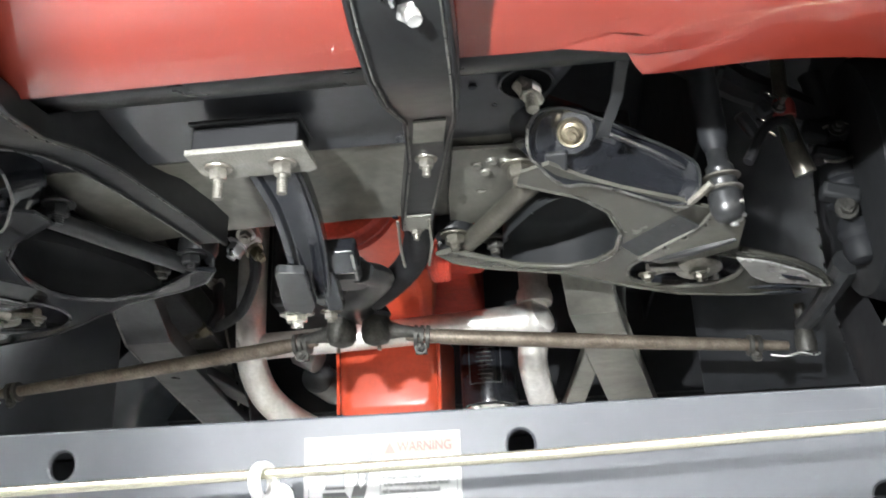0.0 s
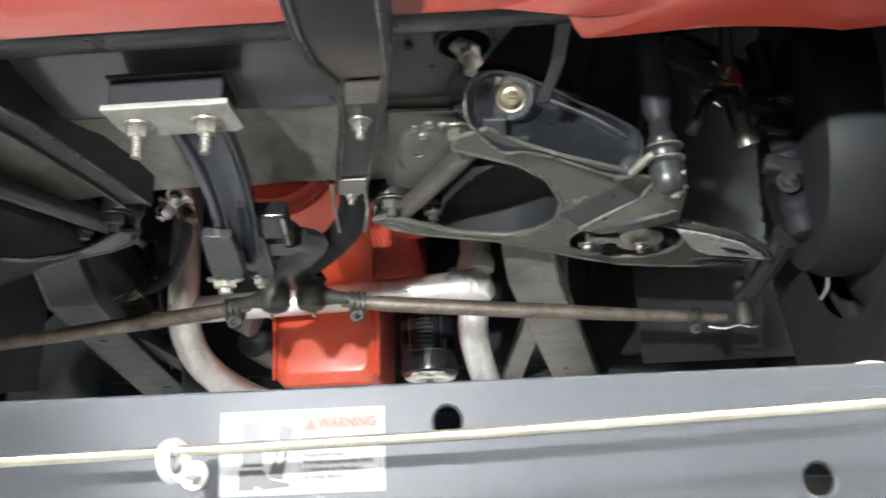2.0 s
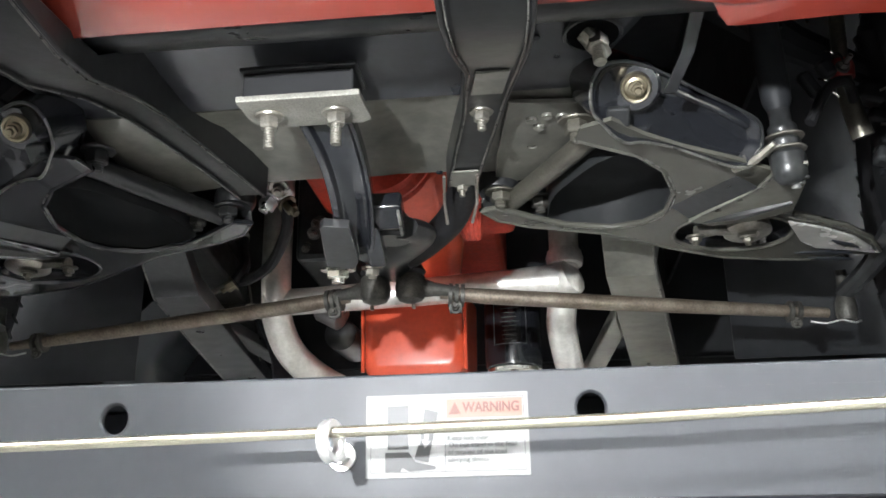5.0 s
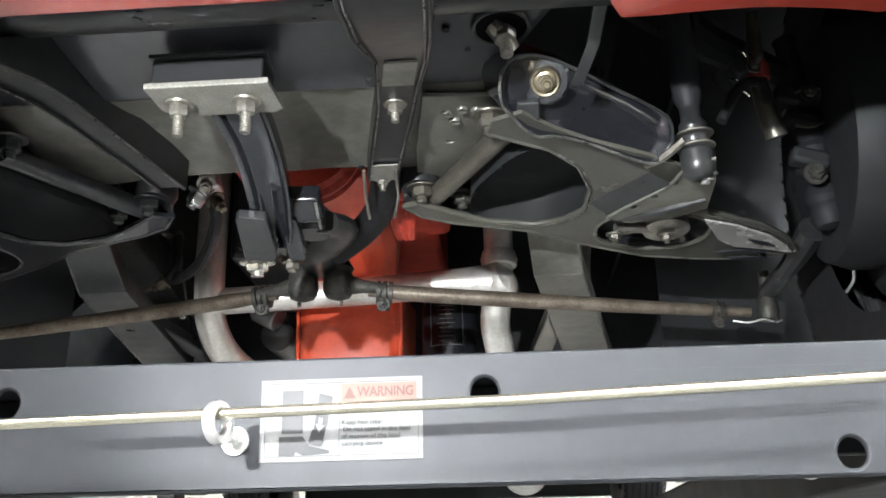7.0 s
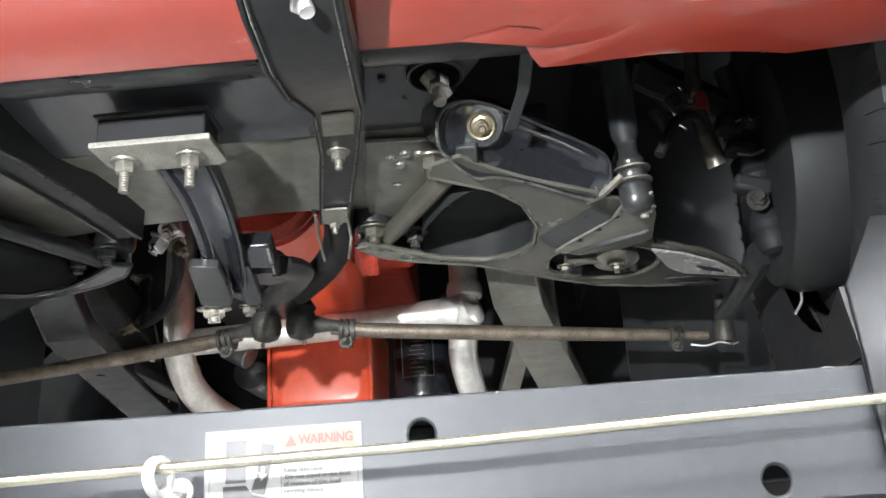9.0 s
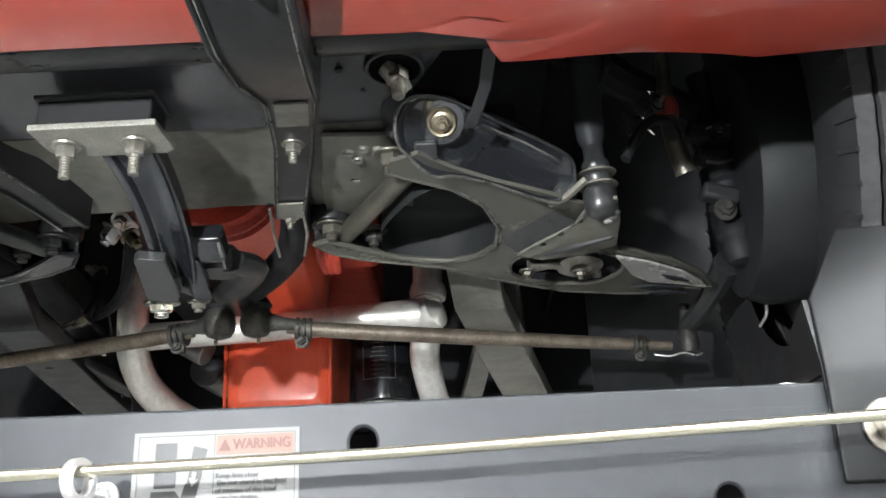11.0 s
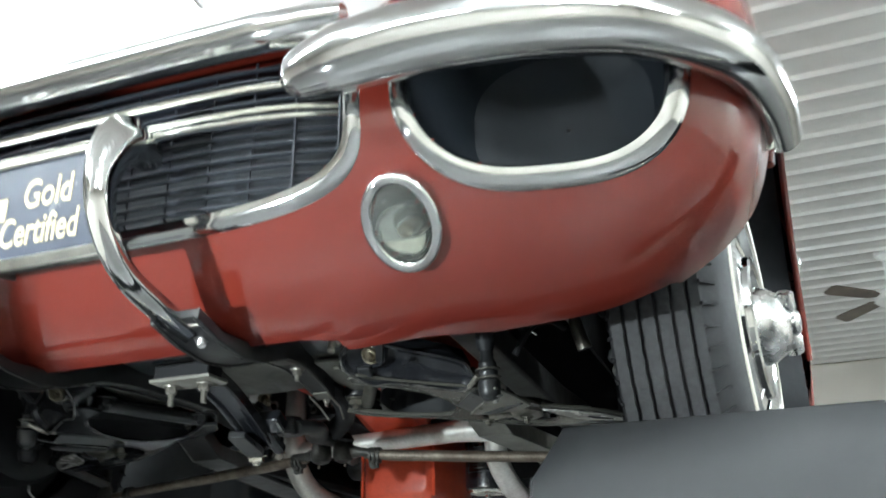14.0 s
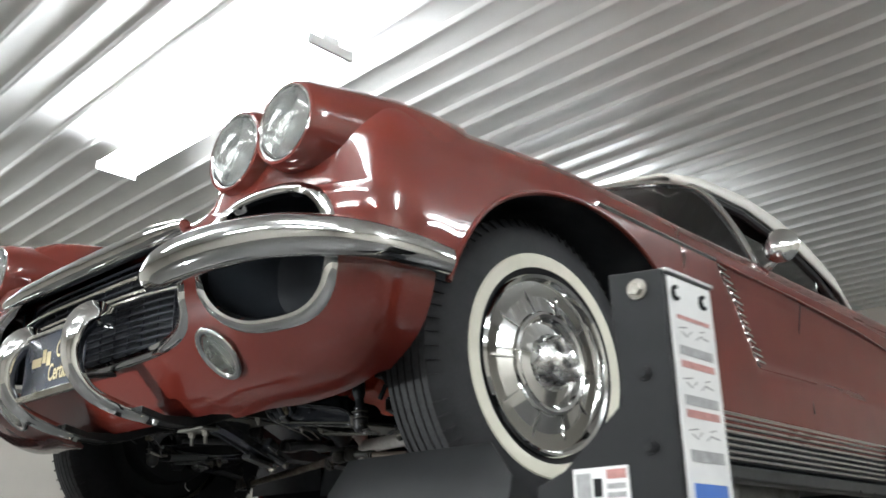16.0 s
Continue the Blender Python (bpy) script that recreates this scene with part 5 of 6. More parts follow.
    bm = B()
    tube(bm, smooth_path([(0.05, -0.10, 1.845), (0.062, -0.06, 1.852), (0.045, -0.01, 1.858), (0.016, 0.04, 1.86), (0.004, 0.09, 1.870), (0.0, 0.145, 1.878)], 5), [0.012, 0.013, 0.014, 0.015, 0.017, 0.02], 12, up=(0, 0, 1), flat=1.45)
    P("third_arm", bm, BRACE, "black steering arm between the tie rods", parent=br)
    P("arm_boss", lathe(B(), [(0.020, 0), (0.024, 0.004), (0.024, 0.022), (0.017, 0.03)], (0.034, -0.085, 1.836), (0, 0, 1), 20), BLACK, parent=br)
    P("arm_boss", lathe(B(), [(0.012, -0.004), (0.026, 0.0), (0.030, 0.012), (0.028, 0.03), (0.02, 0.036)], (0.004, 0.115, 1.866), (0, 0, 1), 24), BLACK, parent=br)

    # tie rods with ball joints and clamps
    for s in (1, -1):
        j = Vector((s * 0.024, 0.135, 1.850))
        jb = P("tie_rod", B_rod(s), ROD, "long rusty steel tie rod", at=(s * 0.3, 0.17, 1.82))
        bm = B()
        lathe(bm, [(0.010, 0.026), (0.014, 0.022), (0.019, 0.014), (0.021, 0.0), (0.020, -0.010), (0.016, -0.017), (0.006, -0.021)], j + Vector((0, 0, -0.004)), (0, 0, 1), 24)
        tube(bm, [j + Vector((s * 0.012, 0.002, -0.004)), j + Vector((s * 0.032, 0.006, -0.006)), j + Vector((s * 0.06, 0.012, -0.009))], [0.014, 0.009, 0.0075], 12)
        P("ball_joint", bm, CAST, "greasy black ball joint", parent=jb)
        P("rubber_boot", lathe(B(), [(0.017, 0.012), (0.0205, 0.018), (0.016, 0.026), (0.011, 0.032)], j, (0, 0, 1), 20), RUBBER, parent=jb)
        P("grease_nipple", bolt(B(), j + Vector((s * 0.004, 0, -0.024)), (0, 0, -1), 0.003, 0.006, washer=False), STEEL, parent=jb)
        bm = B()
        cpos = Vector((s * 0.082, 0.153, 1.838))
        dirv = (Vector((s * 0.6, 0.215, 1.806)) - cpos).normalized()
        for k in (-0.007, 0.001, 0.009):
            lathe(bm, [(0.0095, -0.003), (0.0155, -0.0025), (0.0155, 0.0025), (0.0095, 0.003)], cpos + dirv * k, dirv, 18)
        box(bm, tuple(cpos + Vector((-0.008, -0.004, -0.024))), tuple(cpos + Vector((0.008, 0.004, -0.010))))
        bolt(bm, cpos + Vector((0.0, -0.004, -0.018)), (0, -1, 0), 0.006, 0.006, 0.004)
        P("clamp", bm, CAST, "bolted rod clamp", parent=jb)
        e = Vector((s * 0.600, 0.215, 1.806))
        bm = B()
        lathe(bm, [(0.007, 0.06), (0.008, 0.03), (0.0135, 0.016), (0.0145, 0.0), (0.012, -0.009), (0.004, -0.012)], e, (0, 0, 1), 20)
        P("outer_joint", bm, CAST, parent=jb)
        P("split_pin", tube(B(), [e + Vector((-s * 0.05, -0.006, -0.010)), e + Vector((-s * 0.03, -0.009, -0.014)), e + Vector((-s * 0.012, -0.012, -0.011)), e + Vector((s * 0.004, -0.012, -0.015)), e + Vector((s * 0.014, -0.008, -0.012))], 0.0013, 6, n=4), BRIGHT_ZINC, parent=jb, label="bright bent split pin")
        bm = B()
        for k in (-0.006, 0.005):
            lathe(bm, [(0.009, -0.003), (0.0145, -0.0025), (0.0145, 0.0025), (0.009, 0.003)], Vector((s * 0.53, 0.207, 1.8095)) + dirv * k, dirv, 16)
        bolt(bm, (s * 0.53, 0.203, 1.793), (0, -1, 0), 0.005, 0.005, 0.004)
        P("clamp", bm, CAST, parent=jb)
        # steering arm to the upright
        P("steering_arm", tube(B(), [(s * 0.600, 0.215, 1.835), (s * 0.615, 0.15, 1.85), (s * 0.622, 0.06, 1.87)], [0.012, 0.013, 0.018], 10, n=4), BLACK)

    for s in (1, -1):
        build_arm(car, s)
        build_brace(car, s)

    # engine: sump, front pan, block, timing cover, pulley
    bm = B()
    def sec(y, x0, x1, z0, z1, r):
        return [Vector((x, y, z)) for x, z in ((x0, z1), (x0 + 0.002, z0 + r), (x0 + r, z0), (x1 - r, z0), (x1 - 0.002, z0 + r), (x1, z1))]
    ring_mesh(bm, [sec(0.498, -0.098, 0.050, 1.815, 1.93, 0.012), sec(0.512, -0.112, 0.064, 1.797, 1.95, 0.014), sec(0.75, -0.118, 0.068, 1.79, 1.98, 0.016), sec(0.775, -0.11, 0.06, 1.80, 1.98, 0.016)], True, True)
    eng = P("oil_pan", bm, ENGINE, "glossy orange-red engine oil pan", smooth=40, bevel=0.004, at=(-0.025, 0.6, 1.85))
    for x in (-0.113, 0.064):
        P("pan_seam", tube(B(), [(x, 0.508, 1.808), (x, 0.506, 1.87), (x * 1.01, 0.503, 1.95)], 0.0035, 6), ENGINE, parent=eng)
    bm = B()
    ring_mesh(bm, [[Vector((x, y, z)) for x, z in ((x0, zt), (x0 * 0.85, zb + 0.02), (x0 * 0.6, zb), (x1 * 0.6, zb), (x1 * 0.85, zb + 0.02), (x1, zt))] for y, x0, x1, zb, zt in ((0.20, -0.10, 0.075, 2.03, 2.10), (0.24, -0.105, 0.08, 2.005, 2.10), (0.40, -0.115, 0.085, 1.975, 2.08), (0.50, -0.115, 0.07, 1.945, 2.06))])
    P("front_pan", bm, ENGINE, parent=eng, smooth=30, bevel=0.004)
    bm = B()
    box(bm, (-0.16, 0.22, 2.06), (0.13, 0.85, 2.25))
    box(bm, (0.075, 0.26, 2.02), (0.16, 0.44, 2.10))
    P("engine_block", bm, ENGINE_DULL, "orange-red cast engine block", smooth=20, bevel=0.012)
    bm = B()
    for k in range(3):
        tube(bm, [(0.085 + 0.012 * k, 0.27, 2.045), (0.08 + 0.012 * k, 0.30, 2.0), (0.085 + 0.008 * k, 0.34, 1.985)], 0.008, 8, n=3)
    P("block_casting", bm, ENGINE_DULL, parent=eng)
    pul = P("crank_pulley", lathe(B(), [(0.02, -0.03), (0.075, -0.028), (0.08, -0.02), (0.066, -0.012), (0.066, -0.006), (0.08, 0.002), (0.08, 0.008), (0.066, 0.016), (0.08, 0.024), (0.07, 0.03), (0.02, 0.03)], (-0.02, 0.10, 2.035), (0, 1, 0), 40), ENGINE_DULL, "dull red crankshaft pulley")
    P("pulley_hub", lathe(B(), [(0.03, -0.05), (0.035, -0.03)], (-0.02, 0.10, 2.035), (0, 1, 0), 24), BLACK, parent=pul)
    # starter and small canister left of the pan
    P("starter", lathe(B(), [(0.022, 0), (0.03, 0.005), (0.03, 0.15), (0.02, 0.16)], (-0.175, 0.60, 1.90), (0, 1, 0.05), 28), BLACK, "black starter motor")
    P("starter_band", lathe(B(), [(0.022, 0), (0.024, 0.002), (0.024, 0.045), (0.02, 0.05)], (-0.165, 0.575, 1.922), (-0.8, 0.1, 0.45), 20), BRIGHT_ZINC, "bright small canister")
    bm = B()
    for k in range(9):
        a = random.random
        bolt(bm, (-0.13 - 0.07 * a(), 0.33 + 0.1 * a(), 1.97 + 0.08 * a()), (a() - 0.5, -1, -0.5), 0.007, 0.01, 0.006)
    P("block_bolt", bm, CAST)
    P("block_side", box(B(), (-0.21, 0.40, 1.98), (-0.12, 0.75, 2.2)), BLACK, smooth=0, bevel=0.01)

    # oil filter with a printed panel
    flt = P("oil_filter", lathe(B(), [(0.035, -0.002), (0.047, 0.0), (0.052, 0.004), (0.053, 0.012), (0.053, 0.15), (0.05, 0.16)], (0.142, 0.66, 1.832), (0, 0, 1), 40), BLACK_GLOSS, "black cylindrical oil filter", at=(0.142, 0.66, 1.9))
    P("filter_base", lathe(B(), [(0.01, -0.001), (0.03, -0.004), (0.046, -0.003), (0.049, 0.002)], (0.142, 0.66, 1.830), (0, 0, 1), 32), CHROME_OLD, parent=flt, label="bright end cap")
    P("filter_nut", bolt(B(), (0.142, 0.66, 1.827), (0, 0, -1), 0.008, 0.006, washer=False), CHROME_OLD, parent=flt)
    def wrap(name, a0, a1, z0, z1, mat):
        bm = B()
        rows = [[bm.verts.new((0.142 + 0.0535 * math.sin(a), 0.66 - 0.0535 * math.cos(a), z)) for a in np.linspace(a0, a1, 9)] for z in (z0, z1)]
        for i in range(8):
            bm.faces.new((rows[0][i], rows[0][i + 1], rows[1][i + 1], rows[1][i]))
        return P(name, bm, mat, parent=flt, solid=0.0004)
    for a0, a1, z0, z1 in ((-0.68, 0.5, 1.871, 1.8722), (-0.68, 0.5, 1.955, 1.9562), (-0.68, -0.66, 1.871, 1.955), (0.48, 0.5, 1.871, 1.955)):
        wrap("print_line", a0, a1, z0, z1, LABEL)
    for k in range(9):
        h = random.random() * 0.12
        wrap("print_line", -0.42 + h, 0.22 - h, 1.879 + 0.0082 * k, 1.8802 + 0.0082 * k, DIRTY_ARM)
    # exhaust: two downpipes, crossing pipe, tails
    ex = P("exhaust_pipe", tube(B(), [(0.238, 0.44, 2.20), (0.238, 0.435, 2.0), (0.236, 0.435, 1.955), (0.231, 0.45, 1.90), (0.228, 0.475, 1.865), (0.24, 0.55, 1.815), (0.262, 0.70, 1.775), (0.27, 1.1, 1.77), (0.27, 2.2, 1.78)], 0.0245, 18, n=5), PIPE, "silver aluminised exhaust pipe", at=(0.24, 0.45, 1.95))
    P("cross_pipe", tube(B(), [(0.225, 0.425, 1.930), (0.15, 0.425, 1.930), (0.0, 0.43, 1.924), (-0.15, 0.42, 1.916), (-0.26, 0.405, 1.908)], [0.029, 0.024, 0.023, 0.022, 0.022], 16), PIPE, parent=ex, label="silver crossover pipe")
    P("pipe_collar", lathe(B(), [(0.0245, -0.014), (0.029, -0.012), (0.031, 0.0), (0.028, 0.012), (0.0245, 0.014)], (0.238, 0.435, 1.972), (0, 0.05, 1), 24), PIPE, parent=ex)
    bm = B()
    lathe(bm, [(0.0, -0.034), (0.018, -0.031), (0.030, -0.018), (0.034, 0.0), (0.030, 0.018), (0.0, 0.03)], (0.236, 0.43, 1.933), (0.6, -0.4, 0.2), 24)
    P("elbow", bm, PIPE, parent=ex)
    P("exhaust_pipe", tube(B(), [(-0.245, 0.42, 2.2), (-0.243, 0.41, 2.0), (-0.24, 0.405, 1.92), (-0.238, 0.42, 1.875), (-0.22, 0.45, 1.83), (-0.18, 0.50, 1.795), (-0.11, 0.57, 1.765), (-0.05, 0.65, 1.74), (0.0, 0.9, 1.73)], 0.025, 18, n=5), PIPE, "silver aluminised exhaust pipe curving inwards", at=(-0.24, 0.45, 1.9))
    P("pipe_flange", bolt(B(), (-0.275, 0.39, 1.90), (0, -0.3, -1), 0.008, 0.01, 0.01), STEEL)
    # frame rails and the X braces behind the engine
    for s in (1, -1):
        rail = [(0.34, -0.05, 2.02), (0.345, 0.2, 2.005), (0.36, 0.45, 1.985), (0.40, 0.9, 1.975), (0.47, 1.45, 1.97), (0.5, 2.4, 1.97)]
        P("frame_rail", tube(B(), [(s * a, b, c) for a, b, c in rail], 0.042, 4, up=(s * 0.7, 0, 0.7)), DIRTY, "dusty black frame rail", smooth=0, bevel=0.006)
        P("cross_brace", tube(B(), [(s * 0.33, 1.50, 1.985), (s * 0.20, 2.1, 1.985)], 0.04, 4, up=(0.7, 0, 0.7)), DIRTY, smooth=0, bevel=0.005)
    for s in (1, -1):
        # the left braces take black to put their shade into the colour
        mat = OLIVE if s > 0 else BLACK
        bm = B()
        slab(bm, [(0.268, 0.03), (0.330, 0.03), (0.352, 0.18), (0.410, 0.51), (0.489, 0.971), (0.598, 1.6), (0.479, 1.6), (0.395, 0.983), (0.326, 0.48), (0.284, 0.18)], 0.03, [oval(0.40, 0.78, 0.004, 0.012, 2, 12)], Matrix.Translation((0, 0, 1.8575)))
        for v in bm.verts:
            v.co = Vector((s * v.co.x, v.co.y, v.co.z + 0.42 * max(0.0, 0.19 - v.co.y)))
        db = P("diagonal_brace", bm, mat, "grey-green diagonal frame brace" if s > 0 else "diagonal frame brace, its shade put into black", smooth=0, bevel=0.003)
        P("brace_edge", tube(B(), [(s * a, b, 1.857 + 0.42 * max(0.0, 0.19 - b)) for a, b in ((0.329, 0.03), (0.351, 0.18), (0.408, 0.51), (0.487, 0.971), (0.596, 1.6))], 0.0016, 6), LIP, parent=db)
        bm = B()
        slab(bm, [(0.312, 0.40), (0.336, 0.56), (0.317, 0.963), (0.29, 1.6), (0.245, 1.6), (0.275, 0.952)], 0.02, (), Matrix.Diagonal((s, 1, 1, 1)) @ Matrix.Translation((0, 0, 1.866)))
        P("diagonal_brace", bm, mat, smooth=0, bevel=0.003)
    # brake hose and line at the other side
    hs = P("brake_hose", tube(B(), [(-0.30, 0.40, 2.02), (-0.285, 0.36, 1.985), (-0.275, 0.34, 1.955), (-0.288, 0.34, 1.930)], 0.0095, 10, n=5), RUBBER, "black rubber brake hose with brass ends")
    P("hose_fitting", bolt(B(), (-0.290, 0.34, 1.928), (-0.75, 0, -0.5), 0.009, 0.014, 0.008), BRASS, parent=hs)
    P("hose_fitting", bolt(B(), (-0.298, 0.40, 2.02), (-0.8, 0.1, 0.4), 0.010, 0.018, 0.010), STEEL, parent=hs)
    P("brake_line", tube(B(), [(-0.305, 0.34, 1.922), (-0.345, 0.345, 1.908), (-0.372, 0.35, 1.906), (-0.377, 0.355, 1.895)], 0.0055, 8, n=4), STEEL, parent=hs)
    jb = P("junction_block", box(B(), (-0.012, -0.012, -0.020), (0.012, 0.012, 0.020), Matrix.Translation((-0.148, 0.10, 1.992)) @ Matrix.Rotation(radians(-18), 4, "Y")), BRIGHT_ZINC, "bright steel brake line junction", smooth=20, bevel=0.003, at=(-0.148, 0.1, 1.99))
    P("union", bolt(B(), (-0.148, 0.088, 1.980), (0.1, -0.7, -0.7), 0.009, 0.012, 0.004), STEEL, parent=jb)
    P("union", bolt(B(), (-0.160, 0.10, 1.972), (-0.5, -0.1, -0.85), 0.012, 0.016, 0.006), BRIGHT_ZINC, parent=jb)
    P("union", bolt(B(), (-0.140, 0.10, 1.962), (0.6, -0.2, -0.7), 0.009, 0.014, 0.008), BRASS, parent=jb)
    P("junction_hose", tube(B(), [(-0.140, 0.10, 1.962), (-0.150, 0.14, 1.938), (-0.205, 0.25, 1.925), (-0.262, 0.33, 1.930), (-0.284, 0.345, 1.931)], 0.0085, 10, n=5), RUBBER, parent=jb)
    P("wing_brace", box(B(), (-0.40, 0.55, 1.93), (-0.30, 0.60, 2.3)), DIRTY, smooth=0, bevel=0.004)
    P("wing_brace", tube(B(), [(-0.325, 0.50, 2.0), (-0.33, 0.62, 1.86)], 0.0022, 6), OLIVE)
    bm = B()
    secs = []
    for k in range(13):
        a = math.pi * k / 12
        secs.append([Vector((-0.44 - 0.16 * math.cos(a) * 1.0, 0.55, 1.79 + 0.20 * math.sin(a))), Vector((-0.46 - 0.17 * math.cos(a), 0.95, 1.80 + 0.2 * math.sin(a)))])
    ring_mesh(bm, secs, False, False)
    P("splash_shield", bm, LINER_BLUE, "blue-black inner splash shield", smooth=50, solid=0.004)
    # rear axle
    ra = P("rear_axle", tube(B(), [(-0.6, 2.59, 1.955), (-0.15, 2.59, 1.955), (0, 2.59, 1.955), (0.15, 2.59, 1.955), (0.6, 2.59, 1.955)], [0.04, 0.045, 0.06, 0.045, 0.04], 14), BLACK, "black rear axle")
    P("differential", lathe(B(), [(0.02, -0.14), (0.10, -0.10), (0.14, 0.0), (0.12, 0.08), (0.03, 0.12)], (0, 2.59, 1.93), (0, 1, 0), 28), BLACK, parent=ra)
    P("muffler", lathe(B(), [(0.03, -0.3), (0.075, -0.27), (0.08, 0.25), (0.03, 0.3)], (0.3, 2.0, 1.80), (0, 1, 0), 24), PIPE)


def B_rod(s):
    bm = B()
    tube(bm, [(s * 0.062, 0.148, 1.841), (s * 0.12, 0.157, 1.836), (s * 0.30, 0.179, 1.824), (s * 0.50, 0.203, 1.812), (s * 0.575, 0.212, 1.8075)], [0.0085, 0.0105, 0.0105, 0.0085, 0.0065], 14)
    return bm


def build_arm(car, s):
    """The lower control arm with its shaft, bushings, spring pocket and shock mount."""
    def P(name, bm, mat, label="", parent=None, **k):
        return part(name, bm, mat, parent or car, label, **k)
    M = Matrix.Diagonal((s, 1, 1, 1))
    # one arm is rubbed and dusty; the other's shade is painted as black
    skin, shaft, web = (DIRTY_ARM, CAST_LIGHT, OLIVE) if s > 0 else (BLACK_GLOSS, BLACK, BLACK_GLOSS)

    def V(x, y, z):
        return Vector((s * x, y, z))
    # the arm's lower plate, tilted a little down outwards
    out = [(0.236, -0.275), (0.262, -0.292), (0.292, -0.262), (0.330, -0.235), (0.385, -0.205), (0.44, -0.168), (0.452, -0.118), (0.47, -0.06), (0.535, -0.022), (0.575, 0.02), (0.600, 0.065), (0.585, 0.075), (0.555, 0.07), (0.57, 0.092), (0.54, 0.098), (0.49, 0.100), (0.42, 0.092), (0.36, 0.062), (0.27, 0.006), (0.185, -0.016), (0.150, -0.035), (0.133, -0.064), (0.150, -0.074), (0.186, -0.046), (0.225, -0.021), (0.28, -0.012), (0.315, -0.030), (0.335, -0.065), (0.337, -0.12), (0.320, -0.178), (0.290, -0.216), (0.262, -0.232), (0.232, -0.250)]
    hole1 = [(0.206, -0.042), (0.212, -0.10), (0.232, -0.150), (0.252, -0.188), (0.272, -0.210), (0.290, -0.214), (0.320, -0.178), (0.337, -0.12), (0.335, -0.065), (0.315, -0.030), (0.28, -0.012), (0.225, -0.020)]
    hole1 = [(v.x, v.y) for v in smooth_path([(a, b, 0) for a, b in hole1 + hole1[:1]], 4)][:-1]
    hole2 = oval(0.418, 0.004, 0.066, 0.060, 2.2, 28)
    tilt = Matrix.Translation((0, 0, 1.872)) @ Matrix.Rotation(radians(3.4), 4, "Y") @ Matrix.Translation((-0.0, 0, 0)) @ Matrix.Translation((0, 0, 0.008))
    rim = [(v.x, v.y) for v in smooth_path([(a, b, 0) for a, b in out[22:]], 4)]
    bm = B()
    slab(bm, out[:22] + rim, 0.004, [hole2], M @ tilt)
    arm = P("control_arm", bm, skin, "stamped grey-black lower control arm" if s > 0 else "lower control arm, its shade put into black", smooth=30, at=V(0.35, -0.1, 1.87))
    # rolled flanges round the edge and the openings
    def lip(pts, r, up=0.004, mat=None, loop=True):
        return tube(B(), [M @ tilt @ Vector((a, b, up)) for a, b in pts], r, 8, loop=loop)
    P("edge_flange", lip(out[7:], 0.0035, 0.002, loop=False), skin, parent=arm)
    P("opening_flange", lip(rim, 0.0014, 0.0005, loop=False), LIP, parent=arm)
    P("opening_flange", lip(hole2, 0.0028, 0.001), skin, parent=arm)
    # upstanding outer wall of the arm
    for pts in (out[17:22],):
        bm = B()
        ring_mesh(bm, [[M @ tilt @ Vector((a, b, 0.003)) for a, b in pts], [M @ tilt @ Vector((a, b, 0.045)) for a, b in pts]], False, False)
        P("side_wall", bm, BLACK, parent=arm, smooth=40, solid=0.003)
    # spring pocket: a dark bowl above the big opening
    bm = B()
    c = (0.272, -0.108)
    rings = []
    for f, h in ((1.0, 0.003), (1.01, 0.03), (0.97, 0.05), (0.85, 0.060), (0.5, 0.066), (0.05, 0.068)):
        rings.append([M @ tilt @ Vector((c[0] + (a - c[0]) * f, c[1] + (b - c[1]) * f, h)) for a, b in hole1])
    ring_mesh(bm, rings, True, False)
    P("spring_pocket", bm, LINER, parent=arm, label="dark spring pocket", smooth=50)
    # front leg: a stamped channel with a rolled rim, from the front bushing to the shock mount
    fd, fn, fv = Vector((s * 0.84, 0.54, -0.06)), Vector((s * 0.344, -0.614, -0.711)), Vector((s * 0.421, -0.576, 0.701))
    bp = V(0.285, -0.303, 1.893)

    def F(u, v, n=0.0):
        return bp + fd * u + fv * v + fn * n
    face = [(-0.042, -0.011), (-0.040, 0.002), (-0.030, 0.011), (-0.010, 0.016), (0.023, 0.015), (0.069, 0.010), (0.111, 0.006), (0.142, -0.001), (0.159, -0.022), (0.155, -0.042), (0.135, -0.047), (0.096, -0.046), (0.063, -0.045), (0.033, -0.048), (0.017, -0.053), (0.001, -0.050), (-0.016, -0.042), (-0.028, -0.036), (-0.037, -0.024)]
    fc = (0.055, -0.018)
    bm = B()
    ring_mesh(bm, [[F(fc[0] + (a - fc[0]) * f, fc[1] + (b - fc[1]) * f, n) for a, b in face] for f, n in ((1.0, -0.045), (1.0, -0.001), (0.985, 0.0), (0.95, -0.001), (0.91, -0.006), (0.86, -0.0075), (0.3, -0.0085), (0.02, -0.009))], True, False)
    P("front_leg", bm, BLACK_GLOSS, parent=arm, label="glossy black front leg of the arm", smooth=40)
    P("leg_edge", tube(B(), smooth_path([F(a, b, 0.0) for a, b in face[8:] + face[:1]], 4), 0.0014, 8), LIP, parent=arm, label="rim of the leg worn to bare metal")
    P("leg_edge", tube(B(), smooth_path([F(a, b, 0.0) for a, b in face[:9]], 4), 0.0016, 8), BLACK, parent=arm)
    P("leg_bead", tube(B(), [F(0.04, 0.003, -0.006), F(0.09, -0.001, -0.006), F(0.135, -0.008, -0.006)], 0.003, 8), BLACK_GLOSS, parent=arm)
    # front bushing eye with a plated washer and nut
    ax = Vector((-s * 0.10, -0.74, -0.66)).normalized()
    bm = B()
